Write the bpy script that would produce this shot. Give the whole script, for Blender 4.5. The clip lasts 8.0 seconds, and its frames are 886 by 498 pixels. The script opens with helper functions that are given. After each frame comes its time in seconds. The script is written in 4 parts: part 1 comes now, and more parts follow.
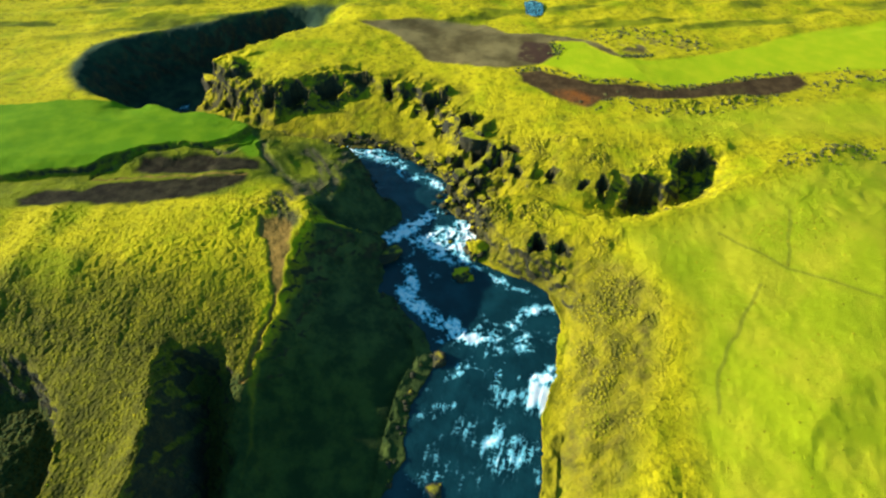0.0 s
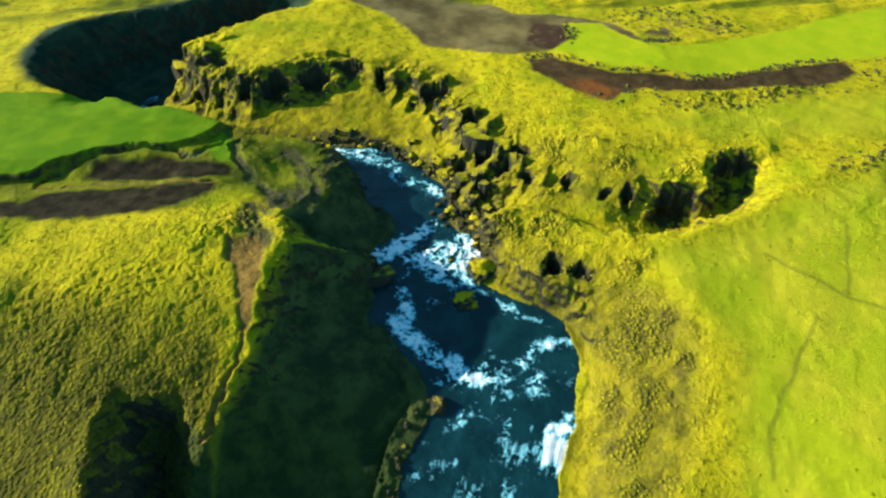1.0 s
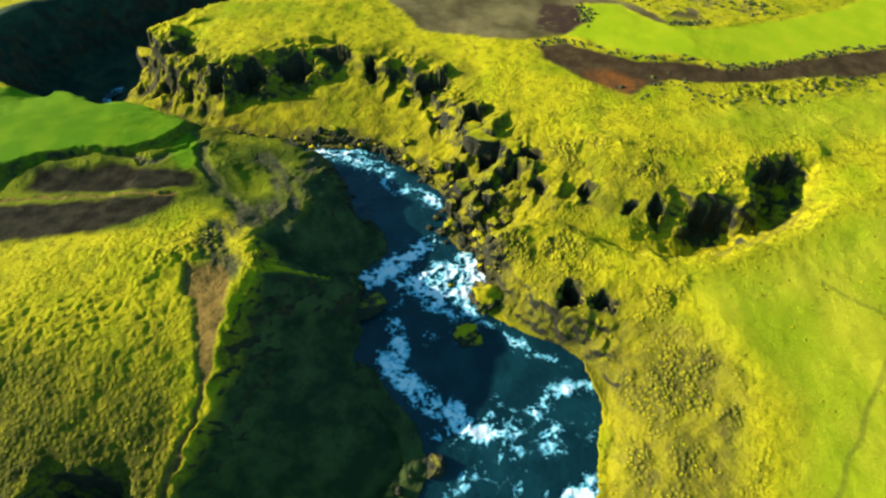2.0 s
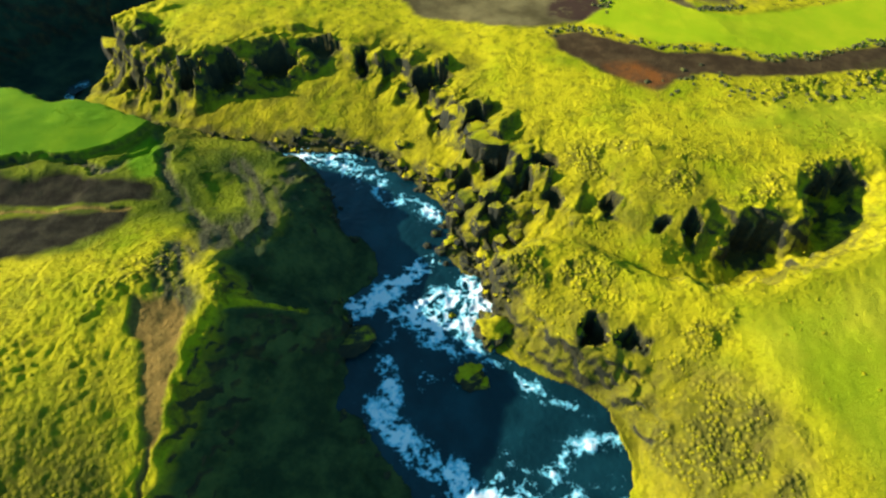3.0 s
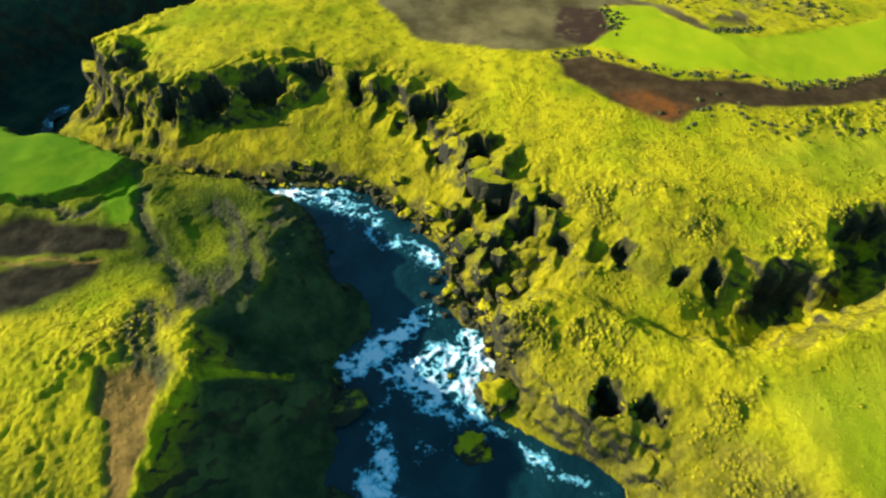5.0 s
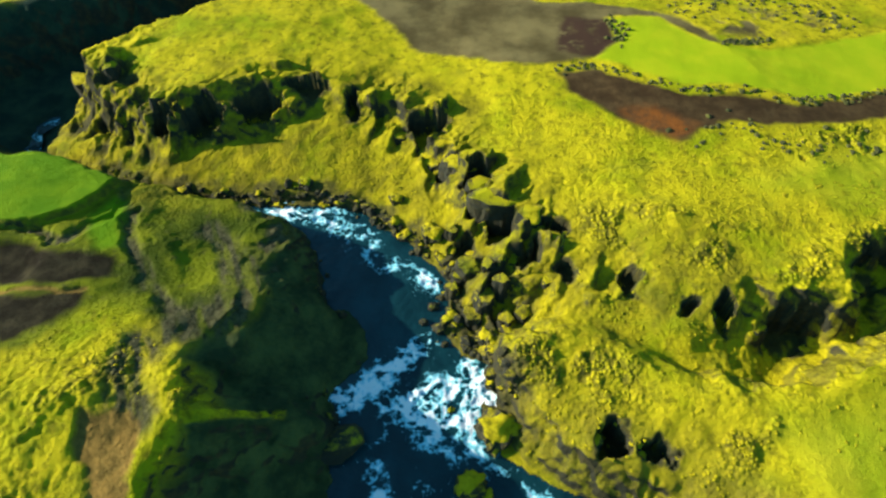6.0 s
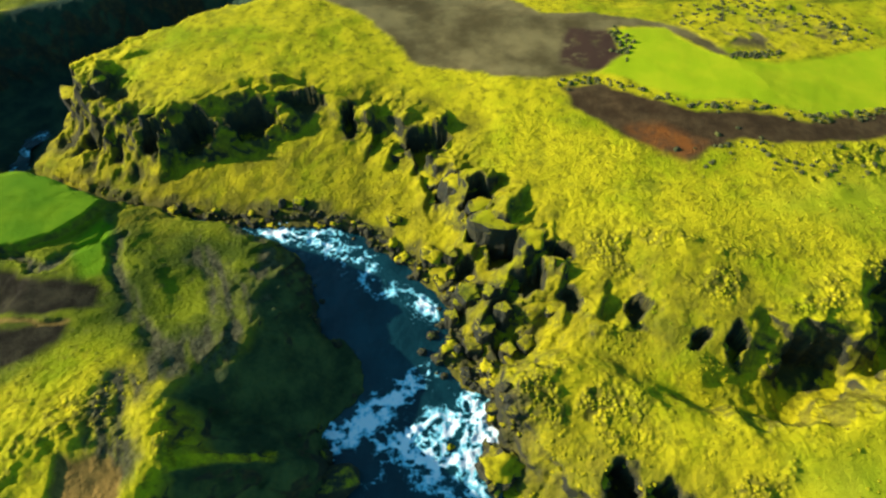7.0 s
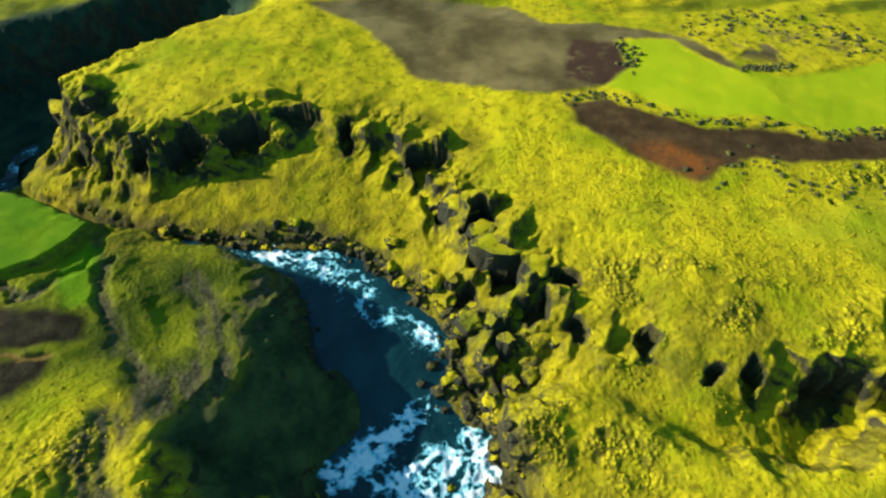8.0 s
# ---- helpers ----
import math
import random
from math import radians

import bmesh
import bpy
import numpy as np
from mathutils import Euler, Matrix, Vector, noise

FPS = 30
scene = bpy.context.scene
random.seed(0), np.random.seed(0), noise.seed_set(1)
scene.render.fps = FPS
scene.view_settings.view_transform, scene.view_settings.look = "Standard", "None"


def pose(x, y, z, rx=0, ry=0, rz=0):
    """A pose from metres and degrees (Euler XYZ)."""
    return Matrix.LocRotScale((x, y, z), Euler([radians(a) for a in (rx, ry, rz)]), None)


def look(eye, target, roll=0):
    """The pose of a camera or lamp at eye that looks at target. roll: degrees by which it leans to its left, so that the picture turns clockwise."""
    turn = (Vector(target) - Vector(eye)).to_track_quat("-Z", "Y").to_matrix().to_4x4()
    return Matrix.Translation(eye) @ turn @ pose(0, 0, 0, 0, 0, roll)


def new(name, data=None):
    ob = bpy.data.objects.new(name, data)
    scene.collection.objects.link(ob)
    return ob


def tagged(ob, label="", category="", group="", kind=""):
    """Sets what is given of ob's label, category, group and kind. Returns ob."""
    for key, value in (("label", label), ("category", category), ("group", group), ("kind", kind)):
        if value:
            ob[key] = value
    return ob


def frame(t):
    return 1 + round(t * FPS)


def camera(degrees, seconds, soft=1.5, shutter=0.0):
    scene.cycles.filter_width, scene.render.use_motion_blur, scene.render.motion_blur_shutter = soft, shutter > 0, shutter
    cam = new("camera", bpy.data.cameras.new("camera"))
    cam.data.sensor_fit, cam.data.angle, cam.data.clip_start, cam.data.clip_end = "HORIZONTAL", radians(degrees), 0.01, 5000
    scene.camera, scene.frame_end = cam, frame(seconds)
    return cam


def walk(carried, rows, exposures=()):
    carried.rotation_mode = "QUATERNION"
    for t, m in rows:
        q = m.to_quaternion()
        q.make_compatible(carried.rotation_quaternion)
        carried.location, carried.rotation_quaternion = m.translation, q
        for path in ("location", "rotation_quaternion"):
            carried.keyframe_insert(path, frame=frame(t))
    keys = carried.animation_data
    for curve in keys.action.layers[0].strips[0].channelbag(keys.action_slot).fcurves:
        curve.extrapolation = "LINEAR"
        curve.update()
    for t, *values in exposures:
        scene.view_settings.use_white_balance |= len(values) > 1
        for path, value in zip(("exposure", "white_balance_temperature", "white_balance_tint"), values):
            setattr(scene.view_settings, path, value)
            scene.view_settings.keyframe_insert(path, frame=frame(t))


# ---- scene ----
cam = camera(80.0, 8.0, soft=2.4)
PATH = [
    (0, (0.00, 0.00, 66.67), (0.00, 41.68, 23.51), 0.00),
    (0.5, (0.04, 6.77, 64.10), (0.06, 47.64, 20.18), 0.03),
    (1, (0.08, 13.03, 61.79), (0.10, 53.08, 17.11), -0.03),
    (1.5, (0.16, 18.77, 59.77), (0.19, 57.94, 14.32), -0.06),
    (1.7, (0.18, 21.01, 59.01), (0.21, 59.81, 13.24), -0.08),
    (2.8, (0.50, 33.20, 52.00), (0.37, 70.88, 5.31), -0.35),
    (3, (0.54, 34.05, 51.68), (0.32, 71.68, 4.95), -0.45),
    (3.5, (0.54, 35.92, 51.59), (0.32, 73.58, 4.88), -0.48),
    (4, (0.61, 37.76, 51.56), (0.37, 75.40, 4.84), -0.50),
    (4.5, (0.72, 39.67, 51.56), (0.41, 77.25, 4.79), -0.58),
    (4.7, (0.76, 40.44, 51.56), (0.43, 77.99, 4.77), -0.61),
    (5.8, (0.97, 44.63, 51.60), (0.51, 82.02, 4.68), -0.77),
    (6, (0.99, 45.39, 51.60), (0.51, 82.76, 4.66), -0.79),
    (6.5, (1.02, 47.25, 51.58), (0.54, 84.59, 4.62), -0.82),
    (7, (1.04, 49.12, 51.53), (0.57, 86.44, 4.55), -0.81),
    (7.5, (1.06, 50.96, 51.50), (0.56, 88.25, 4.50), -0.87),
    (8, (1.11, 52.84, 51.45), (0.52, 90.09, 4.42), -0.98),
]
walk(cam, [(t, look(eye, target, roll)) for t, eye, target, roll in PATH], [(0, 1.05), (3, 1.05), (6, 1.0), (8, 0.95)])

# ---- world, sun, exposure ----
SUN_AZ = Vector((-1.0, 0.16))          # plan direction from the place towards the sun
SUN_UP = radians(19.8)

world = bpy.data.worlds.new("world")
scene.world = world
world.use_nodes = True
wt = world.node_tree
sky = wt.nodes.new("ShaderNodeTexSky")
sky.sky_type = "NISHITA"
sky.sun_disc = False
sky.sun_elevation = SUN_UP
sky.sun_rotation = math.atan2(SUN_AZ.x, SUN_AZ.y)
sky.altitude = 300
sky.ozone_density = 2.0
tint = wt.nodes.new("ShaderNodeMix")
tint.data_type, tint.blend_type = "RGBA", "MULTIPLY"
tint.inputs[0].default_value = 1.0
tint.inputs[7].default_value = (0.50, 1.01, 1.03, 1)
wt.links.new(sky.outputs["Color"], tint.inputs[6])
wt.links.new(tint.outputs[2], wt.nodes["Background"].inputs["Color"])
wt.nodes["Background"].inputs["Strength"].default_value = 0.084

sun = new("sun", bpy.data.lights.new("sun", "SUN"))
sun.data.energy, sun.data.angle, sun.data.color = 4.4, radians(0.6), (1.0, 0.93, 0.78)
to_sun = Vector((*(SUN_AZ.normalized() * math.cos(SUN_UP)), math.sin(SUN_UP)))
sun.matrix_world = look((0, 0, 200), Vector((0, 0, 200)) - to_sun)


# ---- noise on plan coordinates ----
def lattice(ix, iy, seed):
    h = (ix.astype(np.int64) * 374761393 + iy.astype(np.int64) * 668265263 + seed * 1442695041) & 0xFFFFFFFF
    h = ((h ^ (h >> 13)) * 1274126177) & 0xFFFFFFFF
    return ((h ^ (h >> 16)) & 0xFFFFFF) / float(0xFFFFFF)


def value_noise(x, y, seed):
    ix, iy = np.floor(x), np.floor(y)
    fx, fy = x - ix, y - iy
    fx, fy = fx * fx * fx * (fx * (fx * 6 - 15) + 10), fy * fy * fy * (fy * (fy * 6 - 15) + 10)
    a, b = lattice(ix, iy, seed), lattice(ix + 1, iy, seed)
    c, d = lattice(ix, iy + 1, seed), lattice(ix + 1, iy + 1, seed)
    return (a + (b - a) * fx) * (1 - fy) + (c + (d - c) * fx) * fy


def fbm(x, y, size, octaves=4, seed=0, rough=0.5):
    """Noise from -1 to 1 with features of that many metres."""
    total, amp, norm = 0.0, 1.0, 0.0
    ca, sa = math.cos(0.7 + seed), math.sin(0.7 + seed)
    x, y = (x * ca - y * sa) / size, (x * sa + y * ca) / size
    for k in range(octaves):
        total = total + amp * (2 * value_noise(x, y, seed * 31 + k) - 1)
        norm += amp
        x, y, amp = x * 2.03 + 7.1, y * 2.03 + 3.7, amp * rough
    return total / norm


def bands(x, y, turn, long, size, octaves, seed):
    """Noise drawn out along a plan direction, given in degrees."""
    c, s = math.cos(radians(turn)), math.sin(radians(turn))
    p, q = (x * c + y * s) / long, y * c - x * s
    ca, sa = math.cos(0.7 + seed), math.sin(0.7 + seed)
    return fbm(p * ca + q * sa, q * ca - p * sa, size, octaves, seed)


def domes(x, y, size, seed):
    """Rounded hummocks: 1 at their middles, 0 in the creases between them."""
    x, y = x / size, y / size
    ix, iy = np.floor(x), np.floor(y)
    near = np.full(np.shape(x), 9.0)
    for dx in (-1, 0, 1):
        for dy in (-1, 0, 1):
            cx, cy = ix + dx, iy + dy
            px, py = cx + lattice(cx, cy, seed), cy + lattice(cx, cy, seed + 77)
            near = np.minimum(near, (px - x) ** 2 + (py - y) ** 2)
    return np.clip(1 - near * 1.3, 0, 1)


def slabs(x, y, turn, size, seed):
    """Tilted slabs: each rises along a plan direction, in degrees, and breaks off at its end."""
    c, s = math.cos(radians(turn)), math.sin(radians(turn))
    u = (x * c + y * s) / size + 1.0 * fbm(x, y, size * 3.2, 3, seed) + 0.22 * fbm(x, y, size * 0.6, 3, seed + 1)
    row = np.floor((y * c - x * s) / (size * 1.5) + 0.8 * fbm(x, y, size * 2, 2, seed + 2))
    k = np.floor(u + 0.37 * row)
    f = u + 0.37 * row - k
    return np.minimum(f / 0.84, (1 - f) / 0.16) * np.clip(1.9 * lattice(k, row, seed + 3) - 0.55, 0, 1.2)


def step(a, b, v):
    u = np.clip((v - a) / (b - a), 0, 1)
    return u * u * (3 - 2 * u)


def inside(x, y, poly):
    """True where a plan point lies in the polygon."""
    hit = np.zeros(np.shape(x), bool)
    for (ax, ay), (bx, by) in zip(poly, poly[1:] + poly[:1]):
        if ay != by:
            hit ^= ((ay > y) != (by > y)) & (x < (bx - ax) * (y - ay) / (by - ay) + ax)
    return hit


def edge_far(x, y, line, closed=False):
    """Plan distance to a line."""
    best = np.full(np.shape(x), 1e9)
    for a, b in zip(line, line[1:] + (line[:1] if closed else [])):
        dx, dy = b[0] - a[0], b[1] - a[1]
        u = np.clip(((x - a[0]) * dx + (y - a[1]) * dy) / (dx * dx + dy * dy), 0, 1)
        best = np.minimum(best, (x - a[0] - u * dx) ** 2 + (y - a[1] - u * dy) ** 2)
    return np.sqrt(best)


def patch(x, y, poly, soft):
    """1 in the polygon, 0 outside, over a soft edge of that many metres."""
    far = edge_far(x, y, poly, True)
    return step(-soft, soft, np.where(inside(x, y, poly), far, -far))


# ---- plan of the place: the river's edges and the landform lines ----
LEFT_EDGE = [(-16, -150), (-13, -40), (-9.5, 10), (-7, 24.7), (-5.5, 33), (-4.1, 39), (-1.2, 43), (-2.6, 47.7), (-6, 51.3), (-10.2, 55.3), (-9.6, 60.3), (-8.8, 63), (-11.4, 66.2), (-8.8, 69.5), (-6.6, 72), (-7.7, 74.5), (-11, 77), (-12.6, 80.2), (-14.6, 84.5), (-16.3, 87.5), (-19, 89.6), (-24, 90.9), (-32, 92.4), (-42, 95.2), (-50, 98), (-58, 101.6)]
RIGHT_EDGE = [(4, -150), (8, -40), (11, 10), (12.3, 24.7), (13.3, 30.3), (14.9, 34.8), (16.7, 39.7), (16.6, 44), (17.8, 47.7), (19.2, 51.5), (17.7, 54.8), (13.8, 57.2), (9, 59.6), (6.5, 61), (6.2, 64.8), (5.8, 67.5), (4.6, 70), (1.5, 72.6), (-0.1, 74.4), (0.7, 77.5), (1.1, 80.8), (-4.2, 86.8), (-9.5, 90.6), (-15, 93.1), (-20.7, 93.5), (-27, 93.2), (-36, 94.5), (-46, 97.6), (-52, 99.6), (-57.5, 102.4)]
RIVER = LEFT_EDGE + RIGHT_EDGE[::-1]


def water_level(x, y):
    near = np.interp(y, [-150, 4, 20, 30, 38.6, 43.5, 52, 58, 66, 75, 93], [-24, -8, -6.5, -4.8, -3.3, -2.1, -1.2, -0.4, 0.7, 1.0, 1.3])
    return near + np.interp(-np.asarray(x, float), [20, 45, 68], [0, -0.6, -2.0]) * step(86, 92, y)


# Each line is a rim, foot, spur or floor: plan place and height of its corners.
LAND = {
    "left_rim": [(-28, -40, -10), (-26, 10, -2.4), (-26, 20, -1.2), (-26.6, 28, 0), (-27.2, 33, 1.2), (-27.3, 35.5, 2.4), (-26.8, 38.1, 2.7), (-25.5, 43, 4.3), (-24, 47, 5.6), (-22.8, 53.5, 8.6), (-22.4, 57, 9.6), (-21.6, 61.6, 10.2), (-23, 64.4, 10.4), (-24, 67.8, 9.2), (-22.8, 69.8, 7.6), (-19.5, 71.6, 7.4), (-18.3, 75, 7.4), (-20, 80, 6.6), (-17.5, 83.2, 6.2), (-19.5, 86.8, 5.6), (-23.4, 89.1, 6), (-30.1, 90.3, 6.2), (-35.7, 91.4, 6.8), (-41.9, 93.0, 7.2), (-52, 96.6, 7.4), (-61, 99, 7.6)],
    "left_foot": [(-20, 8, -6.5), (-20.5, 22, -4.6), (-21, 30, -3.4), (-21.5, 37, -1.8), (-21, 42, -0.2), (-19, 48, 1.6), (-18, 54, 2.6), (-17, 58.5, 4)],
    "left_apron": [(-10.5, 30, -4.6), (-9, 38, -3.2), (-8, 44, -1), (-11, 50, 0), (-14, 55, 1.2)],
    "spur": [(-21.6, 61.6, 10.4), (-18.6, 62.3, 9.4), (-15, 63, 7.2), (-12.1, 63, 4.8), (-10, 63, 2.6)],
    "left_recess": [(-20.5, 66.5, 5), (-16, 67.5, 3.2), (-12, 71, 2.2)],
    "left_top": [(-28.5, 63, 10.6), (-46, 63.8, 10), (-46, 52.7, 9.6), (-30, 52, 8.2), (-27.3, 46, 5.6)],
    "left_west": [(-62, 63, 10.1), (-64, 52, 9.5), (-64, 45, 6.6)],
    "left_far": [(-84, 64, 10.3), (-88, 53, 9.6), (-90, 45, 6.8)],
    "left_mid": [(-54, 63.4, 10), (-55, 52.4, 9.5), (-55, 46, 6.6)],
    "left_outer": [(-73, 63.6, 10.2), (-76, 52.4, 9.5), (-77, 46, 6.6)],
    "left_brow": [(-75, 43, 3.6), (-62, 41, 3.6), (-57, 40.2, 4), (-53, 37, 3.8), (-49, 33.5, 4.4), (-47, 28, 4.6), (-46, 20, 4.6), (-46, 8, 3)],
    "left_brow_east": [(-34, 6, 7.8), (-34.5, 24, 7.8), (-35.5, 30, 7.2), (-37.5, 35, 6.0), (-38.4, 39.5, 5.2), (-36, 41.8, 4.7), (-32, 42, 4.3), (-29, 39.5, 3.2)],
    "gully_west": [(-72, 36, -5), (-58, 37.2, -4), (-54, 32, -6), (-50.5, 26, -8), (-50, 10, -11)],
    "gully_east": [(-36, 39.6, -0.5), (-32.4, 39.4, -1.6), (-31.6, 33, -4.5), (-30.6, 24, -6.5), (-30, 8, -9)],
    "left_back": [(-31.7, 80.6, 7.8), (-35.5, 86.9, 7.6), (-42, 79.1, 8.6), (-38, 74.3, 8.8), (-29, 71, 8.8)],
    "left_bank": [(-24.1, 81.3, 6.4), (-23.4, 84, 5.9), (-27, 76, 7)],
    "left_field": [(-45, 88, 8), (-60, 90, 8.6), (-84, 90, 9), (-80, 78, 8.8), (-62, 79, 8.6), (-48, 82, 8.6)],
    "left_scarp": [(-43, 78.4, 7.4), (-61, 75.3, 7.6), (-79, 74.2, 7.8)],
    "promontory": [(6.2, 68.3, 6.6), (8.5, 69.8, 6.9), (12.4, 71, 6.6), (16, 70.5, 6.3), (18.6, 67.9, 6.6), (24.5, 64.6, 7.1), (30.2, 64.2, 7.4), (36.7, 65.7, 7.8), (41, 66.7, 8), (46, 69.2, 8.1), (52, 73, 8.6), (59, 75.5, 9.4), (74, 81, 9.8)],
    "promontory_foot": [(6, 66.2, 2.6), (5.6, 68.6, 2.6), (5.2, 70.8, 2)],
    "side_gully": [(3, 75, 1.5), (8, 75, 2.2), (13, 74.3, 4.6), (19, 71.4, 4.8), (25, 68.4, 4.4), (30, 67.4, 3.4), (33, 67.6, 2.6), (37, 69.2, 2.6), (43, 72.3, 2.6), (47.5, 76.5, 5.4)],
    "buttress": [(40.6, 76.0, 9.2), (40.4, 73.4, 8.0), (40.0, 70.6, 4.4)],
    "gully_wall_foot": [(29.6, 71.2, 5.0), (32.6, 70.7, 3.0), (36.4, 71.2, 2.8), (38.4, 72.2, 3.0)],
    "recess": [(43.4, 74.6, 2.8), (46.5, 77.6, 3.2), (50, 80, 5)],
    "gully_wall": [(4, 79, 3.2), (11, 77.3, 5.6), (19, 77.4, 7.0), (25.4, 76.2, 8.2), (30, 75.0, 8.6), (36, 74.6, 8.8), (40, 76.6, 9.2), (43, 79.6, 9.2), (47, 82.6, 9.2), (53, 83, 9.2)],
    "right_slope": [(8.5, 65, 4), (11, 62.7, 3.9), (15, 60.7, 4.1), (22, 56.4, 2.9), (25, 50, 2), (24, 44, 1.2), (21, 36, -0.6), (18, 28, -2.4)],
    "right_top": [(32.3, 59.2, 6.4), (34.6, 47, 4.4), (33, 42, 2.8), (30, 34, 1), (27, 24, -1)],
    "right_plain": [(48, 51.4, 5.5), (53, 54.2, 5.8), (70, 60, 7.4), (60, 40, 4.4), (46, 30, 2.6)],
    "right_terrace": [(6.6, 82.8, 3.4), (1.6, 88.9, 3.4), (-4.6, 95.3, 3.2)],
    "right_brow": [(12.4, 83.4, 8), (8.5, 86.5, 7.4), (5.6, 90.2, 7.2), (2, 97, 7.2), (-1.2, 102.6, 7.4), (-9, 108.5, 8)],
    "right_crag_foot": [(11.2, 81.8, 5), (7.2, 85, 4.5), (4.2, 89, 4.3), (0.5, 96, 4.2), (-2.6, 101, 4.3), (-10, 107, 4.8)],
    "right_back": [(23.4, 84.5, 10), (35.8, 82, 9.4), (43.5, 91.7, 9.5), (32.7, 96.3, 9.5), (20.8, 92.7, 8.6), (10.2, 93.5, 8.2)],
    "far_flat": [(9.9, 111, 9.3), (20.4, 111, 9.3), (31.5, 104, 9.6), (44, 111, 9.8), (40.6, 117, 9.7), (26, 123, 9.6), (4.1, 115, 8.8)],
    "far_foot": [(-10.5, 92.6, 2.4), (-16.5, 94.6, 2.4), (-27.5, 95.0, 2.2), (-38, 96.6, 2.2), (-48, 101, 2.3), (-56, 106, 2.2)],
    "far_ledge": [(-9, 104.5, 5.0), (-12, 105.5, 5.6), (-18, 106.4, 5.6), (-22, 105, 4.8), (-24.8, 104.2, 4.2), (-30.3, 102.4, 4.0), (-35.5, 101.4, 3.9), (-41, 102.6, 3.8), (-47, 106.2, 3.5), (-53.5, 112, 3.1)],
    "far_brow": [(-12, 109, 8), (-18, 111.5, 8.7), (-27, 110, 9.2), (-37.5, 107, 9.2), (-46.5, 111.6, 8.9), (-53, 115.4, 8.6), (-54, 118.4, 8.6), (-47, 123.4, 9.2), (-36, 131.5, 9.6), (-28, 136, 9.6), (-20, 137, 9.2)],
    "far_lip": [(-50, 111.4, 7.4), (-45, 108.4, 7.8), (-41, 106.2, 8.0), (-35.4, 104.6, 8.3), (-30, 105.6, 8.5), (-24.6, 107.4, 8.6), (-20, 109.6, 8.4)],
    "far_top": [(-40, 121, 9.8), (-26, 124, 9.8), (-12.5, 125, 9)],
    "canyon_floor": [(-57, 102.6, -0.6), (-62, 106.5, -2.4), (-65, 112, -3), (-62, 118.5, -2.6), (-55, 125.5, -2), (-46, 132, -1.6), (-38, 141, -1)],
    "canyon_foot": [(-69, 103, 0.5), (-74, 108, -1), (-76, 116, -1.4), (-72, 124, -1), (-62, 131, -0.6), (-51.5, 138.5, -0.4), (-44, 145.5, 0.4)],
    "far_back_foot": [(-58, 110.5, -1), (-58, 119, -0.6), (-51, 125.4, -0.4), (-43, 131.6, 0), (-35.5, 139, 0.4)],
    "canyon_rim": [(-68, 100, 8.2), (-76, 102, 9), (-81, 108, 9.4), (-83, 118, 9.6), (-78, 128, 9.4), (-66, 135, 9), (-54, 142.5, 8.6), (-44, 149.5, 8.4), (-30, 151, 8.6), (-20, 143, 9.2)],
}
POND = [(22.5, 151), (25, 152.5), (27.6, 150), (27, 145), (26.4, 142.4), (24, 141.4), (22.2, 143)]
EAST, WEST, SOUTH, NORTH, CELL = 110.0, -110.0, -40.0, 160.0, 0.8


def outer_level(x, y):
    """The land all round, from the coast side up to the far fells."""
    rise = np.interp(y, [-400, -40, 0, 40, 70, 160, 500, 3000], [-30, -8, -3, 3, 8, 9.4, 22, 240])
    return rise + np.interp(np.abs(x), [90, 400, 3000], [0, 4, 160])


def solve_land():
    """Stretches a membrane over the landform lines, coarse grid first."""
    nx, ny = int((EAST - WEST) / CELL) + 1, int((NORTH - SOUTH) / CELL) + 1
    gx, gy = np.meshgrid(WEST + CELL * np.arange(nx), SOUTH + CELL * np.arange(ny))
    fixed, level = np.zeros((ny, nx)), np.zeros((ny, nx))
    for line in LAND.values():
        for a, b in zip(line, line[1:]):
            n = int(math.hypot(b[0] - a[0], b[1] - a[1]) / 0.4) + 2
            for u in np.linspace(0, 1, n):
                i, j = round((a[1] + u * (b[1] - a[1]) - SOUTH) / CELL), round((a[0] + u * (b[0] - a[0]) - WEST) / CELL)
                if 0 <= i < ny and 0 <= j < nx:
                    level[i, j] += a[2] + u * (b[2] - a[2])
                    fixed[i, j] += 1
    level = np.where(fixed > 0, level / np.maximum(fixed, 1), 0)
    fixed = fixed > 0
    wet = inside(gx, gy, RIVER)
    level[wet], fixed[wet] = (water_level(gx, gy) - 0.9)[wet], True
    rim = np.ones((ny, nx), bool)
    rim[1:-1, 1:-1] = False
    rim &= ~wet
    pool = inside(gx, gy, POND)
    level[pool], fixed[pool] = 8.4, True
    level[rim], fixed[rim] = outer_level(gx, gy)[rim], True
    z = np.where(fixed, level, outer_level(gx, gy))
    for jump, rounds in ((16, 60), (8, 80), (4, 90), (2, 90), (1, 70)):
        for _ in range(rounds):
            p = np.pad(z, jump, mode="edge")
            mean = (p[: -2 * jump, jump:-jump] + p[2 * jump:, jump:-jump] + p[jump:-jump, : -2 * jump] + p[jump:-jump, 2 * jump:]) / 4
            z = np.where(fixed, level, mean)
    for _ in range(2):
        p = np.pad(z, 1, mode="edge")
        mean = (p[:-2, 1:-1] + p[2:, 1:-1] + p[1:-1, :-2] + p[1:-1, 2:]) / 4
        z = 0.55 * z + 0.45 * mean
    return z


LAND_GRID = solve_land()


